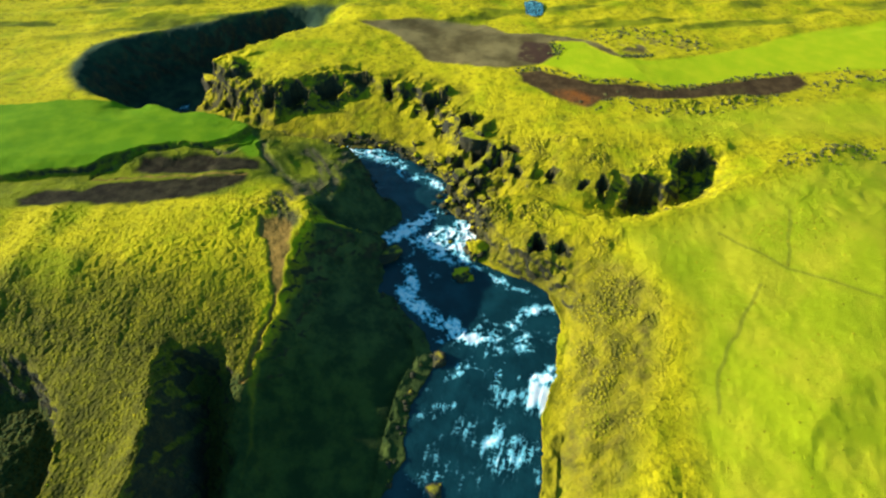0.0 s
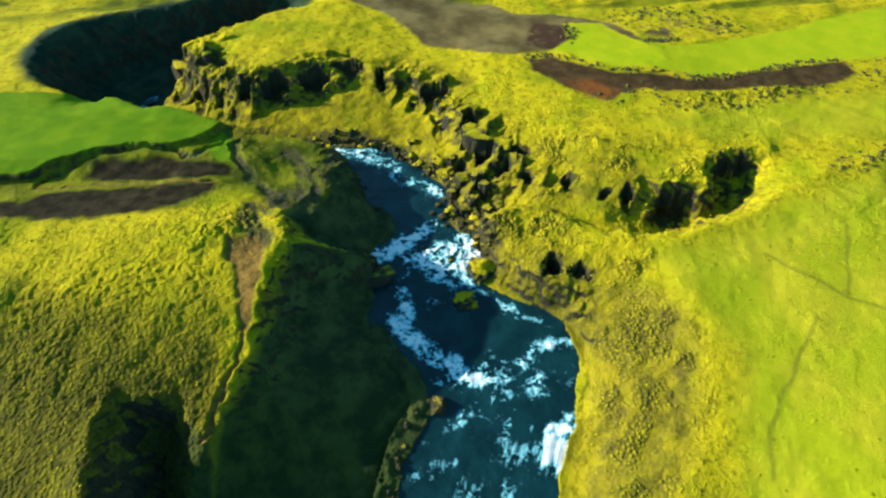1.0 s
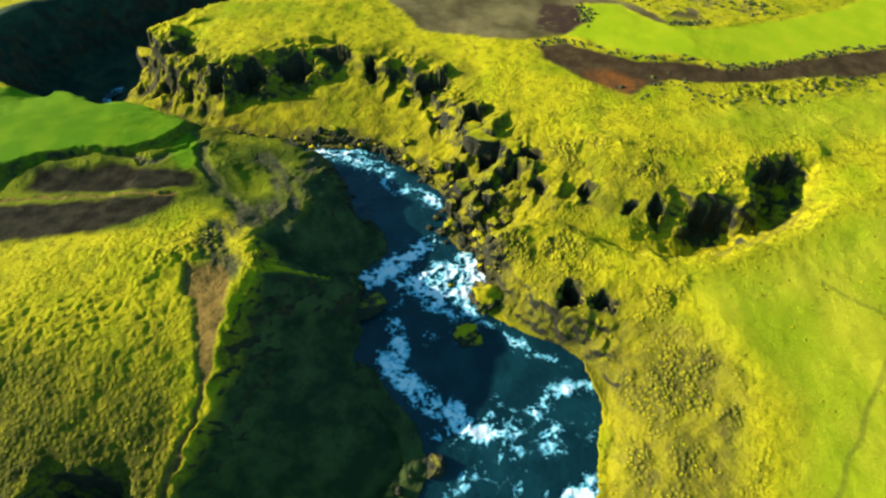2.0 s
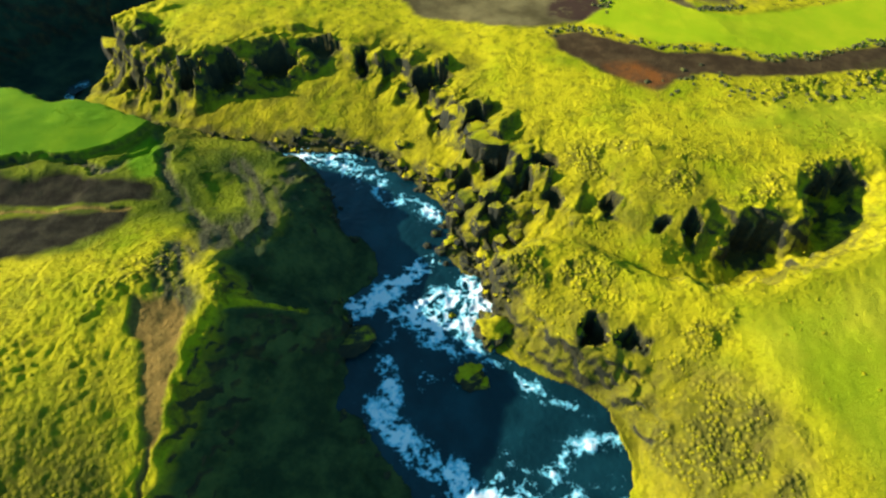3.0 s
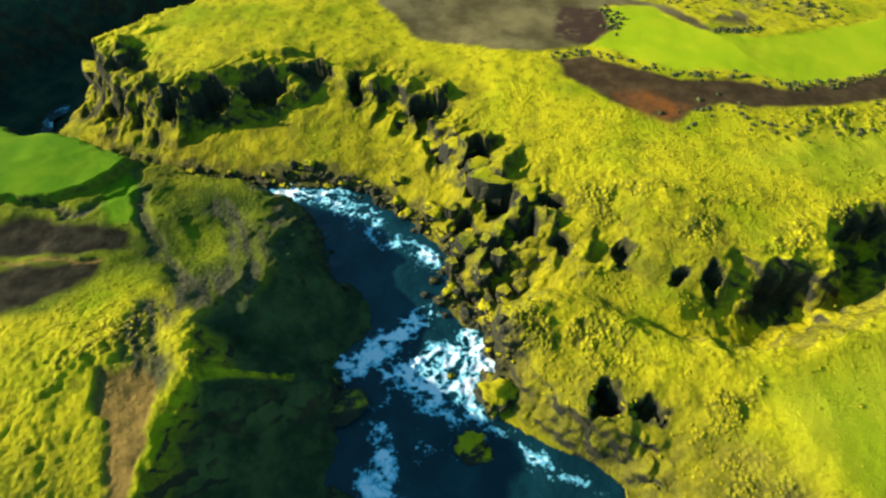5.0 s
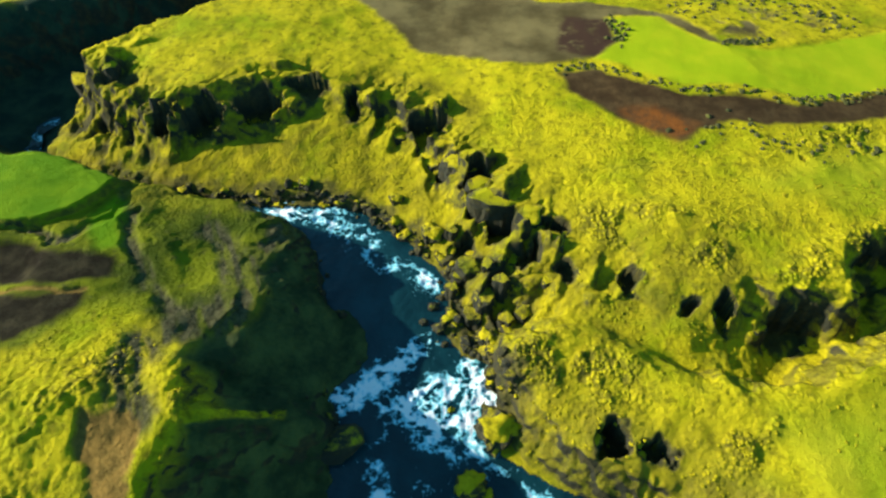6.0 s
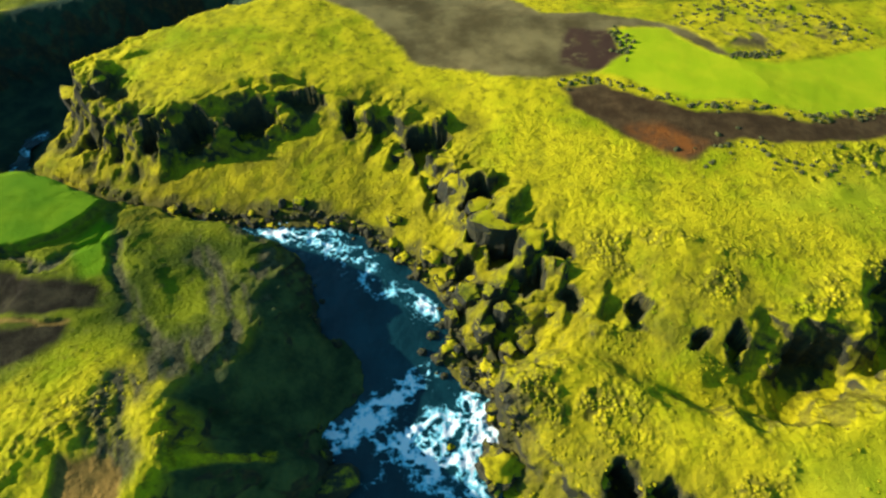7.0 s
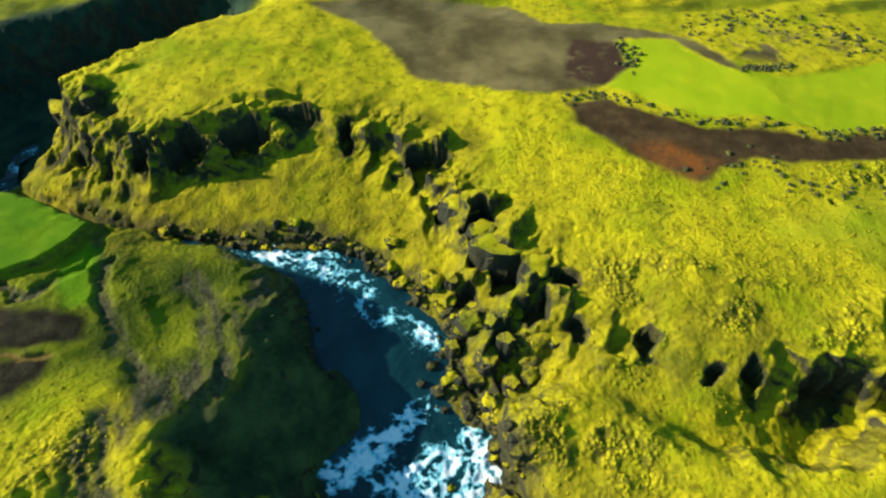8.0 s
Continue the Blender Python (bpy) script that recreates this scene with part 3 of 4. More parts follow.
def grain(nt, scale, detail=5.0, rough=0.55, coords=None):
    if coords is None:
        coords = nt.nodes.new("ShaderNodeNewGeometry").outputs["Position"]
    n = node(nt, "ShaderNodeTexNoise", Vector=coords, Scale=scale, Detail=detail, Roughness=rough)
    return n.outputs["Fac"]


def blend(nt, fac, a, b):
    n = nt.nodes.new("ShaderNodeMix")
    n.data_type = "RGBA"
    for socket, value in ((n.inputs[0], fac), (n.inputs[6], a), (n.inputs[7], b)):
        if hasattr(value, "is_linked"):
            nt.links.new(value, socket)
        else:
            socket.default_value = (*value, 1) if isinstance(value, tuple) else value
    return n.outputs[2]


def spread(nt, value, lo, hi):
    n = nt.nodes.new("ShaderNodeMapRange")
    n.interpolation_type = "SMOOTHSTEP"
    nt.links.new(value, n.inputs["Value"])
    n.inputs["From Min"].default_value, n.inputs["From Max"].default_value = lo, hi
    return n.outputs["Result"]


def maths(nt, op, a, b=0.0):
    n = nt.nodes.new("ShaderNodeMath")
    n.operation = op
    for socket, value in zip(n.inputs, (a, b)):
        if hasattr(value, "is_linked"):
            nt.links.new(value, socket)
        else:
            socket.default_value = value
    return n.outputs[0]


def bumped(nt, bsdf, height, strength, distance):
    n = node(nt, "ShaderNodeBump", Height=height, Strength=strength, Distance=distance)
    nt.links.new(n.outputs["Normal"], bsdf.inputs["Normal"])


MOSS_YELLOW, MOSS_GREEN, MOSS_OLIVE = (0.52, 0.435, 0.010), (0.27, 0.31, 0.005), (0.19, 0.17, 0.007)
BASALT, BASALT_BROWN = (0.034, 0.036, 0.024), (0.070, 0.060, 0.026)


def moss_colour(nt):
    tone = blend(nt, spread(nt, grain(nt, 0.11, 5), 0.30, 0.55), MOSS_GREEN, MOSS_YELLOW)
    tone = blend(nt, spread(nt, grain(nt, 0.9, 6, 0.65), 0.48, 0.70), tone, MOSS_OLIVE)
    tone = blend(nt, maths(nt, "MULTIPLY", spread(nt, grain(nt, 0.28, 7, 0.7), 0.52, 0.68), 0.6), tone, (0.20, 0.21, 0.012))
    return blend(nt, maths(nt, "MULTIPLY", spread(nt, grain(nt, 5.0, 4, 0.7), 0.5, 0.8), 0.5), tone, (0.12, 0.11, 0.012))


def rock_colour(nt):
    return blend(nt, spread(nt, grain(nt, 0.8, 8, 0.7), 0.42, 0.68), BASALT, BASALT_BROWN)


def ground_material():
    m, nt, bsdf = material("mossy_ground")
    share = nt.nodes.new("ShaderNodeVertexColor")
    share.layer_name = "cover"
    parts_of = nt.nodes.new("ShaderNodeSeparateColor")
    nt.links.new(share.outputs["Color"], parts_of.inputs["Color"])
    meadow, soil, rust, trail = parts_of.outputs["Red"], parts_of.outputs["Green"], parts_of.outputs["Blue"], share.outputs["Alpha"]
    geo = nt.nodes.new("ShaderNodeNewGeometry")
    xyz = nt.nodes.new("ShaderNodeSeparateXYZ")
    nt.links.new(geo.outputs["Normal"], xyz.inputs[0])
    at = nt.nodes.new("ShaderNodeSeparateXYZ")
    nt.links.new(geo.outputs["Position"], at.inputs[0])
    ragged = maths(nt, "ADD", xyz.outputs["Z"], maths(nt, "MULTIPLY", maths(nt, "SUBTRACT", grain(nt, 0.7, 6, 0.65), 0.5), 0.7))
    cliff = spread(nt, ragged, 0.56, 0.40)
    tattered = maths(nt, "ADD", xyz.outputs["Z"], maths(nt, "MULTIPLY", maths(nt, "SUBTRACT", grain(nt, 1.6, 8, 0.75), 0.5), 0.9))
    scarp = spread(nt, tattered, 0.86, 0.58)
    cliff = maths(nt, "MULTIPLY", cliff, maths(nt, "MAXIMUM", spread(nt, at.outputs["Y"], 67, 69), spread(nt, at.outputs["X"], 24, 20)))
    where = nt.nodes.new("ShaderNodeSeparateXYZ")
    nt.links.new(geo.outputs["Position"], where.inputs[0])
    lush = blend(nt, spread(nt, grain(nt, 0.25, 5), 0.35, 0.7), (0.105, 0.225, 0.004), (0.175, 0.295, 0.006))
    mown = blend(nt, spread(nt, grain(nt, 0.25, 5), 0.35, 0.7), (0.34, 0.43, 0.007), (0.43, 0.47, 0.010))
    grass = blend(nt, spread(nt, where.outputs["X"], -20, 10), lush, mown)
    ash = blend(nt, spread(nt, grain(nt, 0.5, 7, 0.65), 0.35, 0.7), (0.014, 0.011, 0.006), (0.044, 0.037, 0.018))
    sand = blend(nt, spread(nt, grain(nt, 0.12, 6, 0.6), 0.35, 0.65), (0.090, 0.068, 0.026), (0.21, 0.165, 0.065))
    place = nt.nodes.new("ShaderNodeSeparateXYZ")
    nt.links.new(geo.outputs["Position"], place.inputs[0])
    loam = blend(nt, spread(nt, grain(nt, 0.5, 7, 0.65), 0.35, 0.7), (0.046, 0.027, 0.012), (0.098, 0.062, 0.026))
    earth = blend(nt, spread(nt, place.outputs["Y"], 88, 94), ash, loam)
    earth = blend(nt, spread(nt, place.outputs["Y"], 109, 114), earth, sand)
    red = blend(nt, spread(nt, grain(nt, 0.6, 6), 0.35, 0.7), (0.23, 0.078, 0.016), (0.10, 0.052, 0.022))
    second = nt.nodes.new("ShaderNodeVertexColor")
    second.layer_name = "second_cover"
    more = nt.nodes.new("ShaderNodeSeparateColor")
    nt.links.new(second.outputs["Color"], more.inputs["Color"])
    heath, scree, plain, track = more.outputs["Red"], more.outputs["Green"], more.outputs["Blue"], second.outputs["Alpha"]
    dark_heath = blend(nt, spread(nt, grain(nt, 0.16, 6, 0.6), 0.36, 0.58), (0.062, 0.085, 0.007), (0.185, 0.205, 0.008))
    dark_heath = blend(nt, maths(nt, "MULTIPLY", spread(nt, grain(nt, 0.7, 7, 0.7), 0.54, 0.74), 0.8), dark_heath, (0.072, 0.064, 0.022))
    brown = blend(nt, spread(nt, grain(nt, 0.45, 8, 0.7), 0.36, 0.62), (0.115, 0.090, 0.024), (0.30, 0.27, 0.016))
    sweet = blend(nt, spread(nt, grain(nt, 0.12, 6, 0.6), 0.35, 0.68), (0.35, 0.40, 0.010), (0.49, 0.45, 0.020))
    colour = blend(nt, plain, moss_colour(nt), sweet)
    colour = blend(nt, scree, colour, brown)
    colour = blend(nt, heath, colour, dark_heath)
    third = nt.nodes.new("ShaderNodeVertexColor")
    third.layer_name = "third_cover"
    rest = nt.nodes.new("ShaderNodeSeparateColor")
    nt.links.new(third.outputs["Color"], rest.inputs["Color"])
    # Darker greens put the shade of slope, gullies and canyon into the colour.
    bank_shade = blend(nt, spread(nt, grain(nt, 0.30, 7, 0.65), 0.38, 0.66), (0.032, 0.048, 0.020), (0.088, 0.112, 0.034))
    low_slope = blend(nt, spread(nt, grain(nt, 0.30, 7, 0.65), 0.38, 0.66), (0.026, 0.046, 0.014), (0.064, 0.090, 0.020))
    canyon_shade = blend(nt, spread(nt, grain(nt, 0.20, 7, 0.65), 0.38, 0.66), (0.016, 0.036, 0.024), (0.040, 0.070, 0.036))
    slope_shade = blend(nt, spread(nt, where.outputs["Y"], 36, 52), low_slope, bank_shade)
    slope_shade = blend(nt, spread(nt, where.outputs["Y"], 93, 99), slope_shade, canyon_shade)
    mustard = blend(nt, spread(nt, grain(nt, 0.35, 7, 0.65), 0.36, 0.64), (0.120, 0.110, 0.010), (0.33, 0.275, 0.010))
    colour = blend(nt, maths(nt, "MULTIPLY", rest.outputs["Green"], 0.85), colour, mustard)
    # Speckled olive of the lower hill, darkened to hold the shade of its lumps.
    shaded_hill = blend(nt, spread(nt, grain(nt, 0.5, 7, 0.7), 0.36, 0.64), (0.036, 0.042, 0.008), (0.165, 0.158, 0.008))
    colour = blend(nt, maths(nt, "MULTIPLY", third.outputs["Alpha"], 0.9), colour, shaded_hill)
    colour = blend(nt, rest.outputs["Red"], colour, slope_shade)
    fourth = nt.nodes.new("ShaderNodeVertexColor")
    fourth.layer_name = "fourth_cover"
    last = nt.nodes.new("ShaderNodeSeparateColor")
    nt.links.new(fourth.outputs["Color"], last.inputs["Color"])
    gravel = blend(nt, spread(nt, grain(nt, 1.4, 8, 0.75), 0.36, 0.64), (0.040, 0.038, 0.018), (0.110, 0.102, 0.048))
    colour = blend(nt, last.outputs["Red"], colour, gravel)
    colour = blend(nt, meadow, colour, grass)
    colour = blend(nt, soil, colour, earth)
    colour = blend(nt, maths(nt, "MULTIPLY", rest.outputs["Blue"], spread(nt, grain(nt, 0.5, 5, 0.6), 0.25, 0.5)), colour, (0.062, 0.034, 0.022))
    colour = blend(nt, rust, colour, red)
    # Soil between the tufts, its dark colour also standing in for crease shade.
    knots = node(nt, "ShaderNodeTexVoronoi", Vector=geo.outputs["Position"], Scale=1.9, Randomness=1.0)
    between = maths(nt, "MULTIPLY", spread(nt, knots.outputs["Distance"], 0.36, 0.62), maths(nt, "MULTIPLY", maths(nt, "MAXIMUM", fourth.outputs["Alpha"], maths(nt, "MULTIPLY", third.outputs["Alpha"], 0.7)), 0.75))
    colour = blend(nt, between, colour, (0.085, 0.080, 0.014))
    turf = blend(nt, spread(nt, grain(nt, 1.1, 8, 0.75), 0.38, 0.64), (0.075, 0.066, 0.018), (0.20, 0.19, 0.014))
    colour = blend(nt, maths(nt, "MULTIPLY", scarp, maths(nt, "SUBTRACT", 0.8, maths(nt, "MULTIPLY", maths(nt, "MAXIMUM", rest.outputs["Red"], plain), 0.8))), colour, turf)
    colour = blend(nt, maths(nt, "MAXIMUM", maths(nt, "MULTIPLY", last.outputs["Green"], 0.9), maths(nt, "MULTIPLY", cliff, maths(nt, "SUBTRACT", 1.0, maths(nt, "MAXIMUM", last.outputs["Blue"], plain)))), colour, rock_colour(nt))
    colour = blend(nt, trail, colour, blend(nt, spread(nt, grain(nt, 0.9, 6, 0.65), 0.35, 0.65), (0.14, 0.092, 0.022), (0.28, 0.17, 0.04)))
    colour = blend(nt, maths(nt, "MULTIPLY", track, 0.5), colour, (0.14, 0.15, 0.02))
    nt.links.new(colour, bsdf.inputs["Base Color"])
    bsdf.inputs["Roughness"].default_value = 0.95
    bsdf.inputs["Specular IOR Level"].default_value = 0.05
    cells = node(nt, "ShaderNodeTexVoronoi", Vector=geo.outputs["Position"], Scale=1.9, Randomness=1.0)
    crown = maths(nt, "MAXIMUM", maths(nt, "SUBTRACT", 1.0, maths(nt, "MULTIPLY", cells.outputs["Distance"], 1.5)), 0.0)
    tufted = maths(nt, "MULTIPLY", crown, maths(nt, "SUBTRACT", 1.0, maths(nt, "MAXIMUM", meadow, maths(nt, "MAXIMUM", soil, plain))))
    tufts = maths(nt, "ADD", 0.6, maths(nt, "ADD", maths(nt, "MULTIPLY", fourth.outputs["Alpha"], 3.0), maths(nt, "MULTIPLY", third.outputs["Alpha"], 2.2)))
    tufted = maths(nt, "MULTIPLY", tufted, tufts)
    fine = maths(nt, "ADD", grain(nt, 2.6, 8, 0.72), maths(nt, "MULTIPLY", grain(nt, 9.0, 3, 0.6), 0.4))
    even = maths(nt, "SUBTRACT", 1.0, maths(nt, "MULTIPLY", spread(nt, at.outputs["Y"], 98, 110), 0.75))
    bumped(nt, bsdf, maths(nt, "MULTIPLY", maths(nt, "ADD", maths(nt, "MULTIPLY", tufted, 0.8), fine), even), 0.55, 0.34)
    return m


def rock_material(name, least, most):
    """Basalt with moss on its upper faces, between those heights of the normal."""
    m, nt, bsdf = material(name)
    geo = nt.nodes.new("ShaderNodeNewGeometry")
    xyz = nt.nodes.new("ShaderNodeSeparateXYZ")
    nt.links.new(geo.outputs["Normal"], xyz.inputs[0])
    ragged = maths(nt, "ADD", xyz.outputs["Z"], maths(nt, "MULTIPLY", maths(nt, "SUBTRACT", grain(nt, 1.1, 6, 0.65), 0.5), 0.9))
    nt.links.new(blend(nt, spread(nt, ragged, least, most), rock_colour(nt), moss_colour(nt)), bsdf.inputs["Base Color"])
    bsdf.inputs["Roughness"].default_value = 0.9
    bsdf.inputs["Specular IOR Level"].default_value = 0.2
    bumped(nt, bsdf, grain(nt, 2.6, 8, 0.7), 0.8, 0.4)
    return m


def water_material():
    m, nt, bsdf = material("river_water")
    share = nt.nodes.new("ShaderNodeVertexColor")
    share.layer_name = "foam"
    value = nt.nodes.new("ShaderNodeSeparateColor")
    nt.links.new(share.outputs["Color"], value.inputs["Color"])
    strand = maths(nt, "SUBTRACT", 1.0, maths(nt, "MULTIPLY", maths(nt, "ABSOLUTE", maths(nt, "SUBTRACT", grain(nt, 0.9, 5, 0.6), 0.5)), 7.0))
    strand = maths(nt, "MAXIMUM", strand, -0.6)
    spray = maths(nt, "MULTIPLY", maths(nt, "SUBTRACT", grain(nt, 3.0, 8, 0.75), 0.5), 1.0)
    lace = maths(nt, "ADD", maths(nt, "ADD", maths(nt, "SUBTRACT", maths(nt, "MULTIPLY", value.outputs["Red"], 1.15), 0.11), maths(nt, "MULTIPLY", strand, 0.24)), spray)
    foam = spread(nt, lace, 0.24, 0.78)
    deep = blend(nt, spread(nt, grain(nt, 0.25, 4), 0.35, 0.7), (0.003, 0.025, 0.031), (0.006, 0.046, 0.056))
    # Thin foam's turquoise, pushed bluer to stand in for skylight on shaded foam.
    aerated_skylit = blend(nt, spread(nt, lace, 0.34, 0.62), deep, (0.20, 0.66, 0.78))
    nt.links.new(blend(nt, spread(nt, lace, 0.58, 0.90), aerated_skylit, (0.88, 0.96, 0.97)), bsdf.inputs["Base Color"])
    nt.links.new(maths(nt, "ADD", maths(nt, "MULTIPLY", foam, 0.6), 0.12), bsdf.inputs["Roughness"])
    bsdf.inputs["IOR"].default_value = 1.45
    bumped(nt, bsdf, grain(nt, 1.5, 6, 0.6), 0.5, 0.25)
    return m


def tussock_material():
    m, nt, bsdf = material("moss_tussock")
    tone = nt.nodes.new("ShaderNodeNewGeometry").outputs["Random Per Island"]
    nt.links.new(blend(nt, maths(nt, "MULTIPLY", tone, 0.55), moss_colour(nt), (0.16, 0.15, 0.008)), bsdf.inputs["Base Color"])
    bsdf.inputs["Roughness"].default_value = 0.95
    bsdf.inputs["Specular IOR Level"].default_value = 0.1
    bumped(nt, bsdf, grain(nt, 7.0, 5, 0.7), 0.9, 0.2)
    return m


def shrub_material():
    m, nt, bsdf = material("dwarf_shrub")
    tone = nt.nodes.new("ShaderNodeNewGeometry").outputs["Random Per Island"]
    nt.links.new(blend(nt, tone, (0.045, 0.050, 0.010), (0.115, 0.115, 0.016)), bsdf.inputs["Base Color"])
    bsdf.inputs["Roughness"].default_value = 0.95
    bumped(nt, bsdf, grain(nt, 9.0, 5, 0.7), 1.0, 0.2)
    return m


GROUND, WATER, TUSSOCK, SHRUB = ground_material(), water_material(), tussock_material(), shrub_material()
ROCK, SHORE_ROCK = rock_material("mossy_basalt", 0.7, 1.1), rock_material("bare_basalt", 0.85, 1.2)


def moss_material():
    m, nt, bsdf = material("thick_moss")
    nt.links.new(moss_colour(nt), bsdf.inputs["Base Color"])
    bsdf.inputs["Roughness"].default_value = 0.95
    bsdf.inputs["Specular IOR Level"].default_value = 0.1
    bumped(nt, bsdf, grain(nt, 3.5, 8, 0.72), 0.7, 0.35)
    return m


MOSS = moss_material()


def sheet(name, verts, faces, mat):
    me = bpy.data.meshes.new(name)
    me.from_pydata(verts, [], faces)
    me.polygons.foreach_set("use_smooth", np.ones(len(me.polygons), bool))
    me.materials.append(mat)
    return me


def grid_faces(nx, ny):
    i, j = np.meshgrid(np.arange(ny - 1), np.arange(nx - 1), indexing="ij")
    a = (i * nx + j).ravel()
    return np.stack([a, a + 1, a + nx + 1, a + nx], 1)


def grid_mesh(name, xyz, nx, ny, mat):
    """A mesh of nx by ny places, with rows in y."""
    me = bpy.data.meshes.new(name)
    faces = grid_faces(nx, ny)
    me.vertices.add(nx * ny)
    me.vertices.foreach_set("co", xyz.astype(np.float32).ravel())
    me.loops.add(faces.size)
    me.loops.foreach_set("vertex_index", faces.astype(np.int32).ravel())
    me.polygons.add(len(faces))
    me.polygons.foreach_set("loop_start", np.arange(0, faces.size, 4, dtype=np.int32))
    me.polygons.foreach_set("use_smooth", np.ones(len(faces), bool))
    me.materials.append(mat)
    me.update(calc_edges=True)
    return me


def colour_layer(me, name, channels):
    layer = me.color_attributes.new(name, "FLOAT_COLOR", "POINT")
    layer.data.foreach_set("color", np.stack(channels, 1).astype(np.float32).ravel())


# ---- ground ----
gx, gy = ramp(-62, 56, 0.18, -1600, 1600), ramp(26, 118, 0.18, -700, 3200)
X, Y = (a.ravel() for a in np.meshgrid(gx, gy))
Z, STEEP, ROUGH = land(X, Y)
crag = step(0.5, 1.1, STEEP) * ROUGH
ground_xyz = np.stack([X + crag * 0.5 * fbm(X, Z + Y, 1.6, 3, 31), Y + crag * 0.5 * fbm(X + Z, Y, 1.6, 3, 32), Z], 1)
ground_mesh = grid_mesh("ground", ground_xyz, len(gx), len(gy), GROUND)
colour_layer(ground_mesh, "cover", cover(X, Y))
colour_layer(ground_mesh, "second_cover", second_cover(X, Y))
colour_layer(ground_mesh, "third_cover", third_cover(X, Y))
colour_layer(ground_mesh, "fourth_cover", fourth_cover(X, Y))
ground = tagged(new("ground", ground_mesh), "mossy yellow-green volcanic ground cut by a river canyon", "ground", kind="structure")

# ---- river ----
# Whitewater: plan place, half length, half width, turn in degrees, strength.
FOAM_NEAR = [(15, 38.5, 2.6, 2.0, 60, 1.3), (9.5, 30, 5, 4, 20, 0.42), (0, 27, 3, 6, 80, 0.3), (12.5, 46, 4, 1.2, 100, 0.5), (11, 37.5, 5, 1.4, -10, 0.6), (3, 42, 3, 0.9, 30, 0.5), (2, 35, 4, 2.5, 0, 0.2), (9, 42, 2, 0.8, 60, 0.3)]
FOAM_BEND = [(-5.2, 57, 0.9, 3.6, 4, 0.85), (-4.2, 52.6, 3.4, 1.3, -45, 1.0), (-1, 50, 4.5, 1.2, -30, 0.95), (5, 47.3, 5, 1.4, 8, 0.85), (11, 49, 4.0, 1.2, 45, 0.7), (15.5, 52, 3.4, 1.1, 5, 0.62), (5.5, 60, 3, 1.0, 20, 0.40), (11.5, 56.4, 5, 0.8, -28, 0.40), (1, 58, 3, 1, 0, 0.25)]
FOAM_FALL = [(-9.5, 66.6, 2.4, 1.8, 30, 0.9), (-5.4, 69.4, 5, 1.6, 42, 0.95), (-1.6, 72.0, 2.6, 1.0, 42, 0.65), (0, 65, 5.5, 2.2, -12, 1.05), (3.4, 67.4, 2.6, 2.6, 30, 1.6), (-1.5, 66.4, 4, 2.0, 20, 1.1), (1.5, 62.8, 4, 1.4, -20, 0.7), (-5, 64, 2, 1, 60, 0.4)]
FOAM_FAR = [(-2, 81.5, 3.6, 1.1, -35, 0.62), (-6.5, 83.5, 4.5, 1.4, -32, 0.56), (-9.5, 87, 4.5, 1.8, -45, 0.62), (-14, 90.2, 4, 1.6, -35, 0.72), (-19.5, 91.8, 4.5, 1.4, -15, 1.1), (-45, 97, 4, 1, -20, 0.5), (-64.5, 111, 1.5, 2, 0, 0.7), (-40, 140, 3, 2, 40, 0.8)]
FOAM = FOAM_NEAR + FOAM_BEND + FOAM_FALL + FOAM_FAR


def foam_at(x, y, s, v):
    """Whitewater at plan places; s and v run along and across the stream in metres."""
    total = np.full(np.shape(x), 0.0)
    for px, py, a, b, turn, strength in FOAM:
        c, d = math.cos(radians(turn)), math.sin(radians(turn))
        p, q = ((x - px) * c + (y - py) * d) / (a * 1.1), ((y - py) * c - (x - px) * d) / (b * 1.02)
        total = np.maximum(total, strength * np.exp(-(p * p + q * q) * 0.8))
    streak = fbm(s * 0.7, v, 1.2, 5, 41, 0.62)
    wx, wy = x + 0.9 * fbm(x, y, 2.6, 3, 47), y + 0.9 * fbm(x, y, 2.6, 3, 48)
    lace = 1 - np.abs(fbm(wx * 0.75, wy, 2.4, 4, 42, 0.6)) * 4.2
    mesh = 1 - np.abs(fbm(wx, wy, 1.1, 3, 49, 0.6)) * 3.4
    broken = fbm(x, y, 0.8, 4, 45, 0.65)
    crest = np.clip(lace, 0, 1) * step(-0.15, 0.4, fbm(x, y, 6, 3, 46)) * 0.36
    body = total * (0.5 + 0.35 * streak + 0.45 * np.clip(lace, -0.6, 1) + 0.35 * np.clip(mesh, -0.6, 1)) + crest * (0.8 + 0.6 * streak)
    return np.clip(body + 0.42 * broken * (0.15 + total), 0, 1.2)


def along(line, n):
    """n places evenly along a line."""
    pts = np.array(line, float)
    far = np.r_[0, np.cumsum(np.hypot(*np.diff(pts, axis=0).T))]
    s = np.linspace(0, far[-1], n)
    return np.stack([np.interp(s, far, pts[:, 0]), np.interp(s, far, pts[:, 1])], 1)


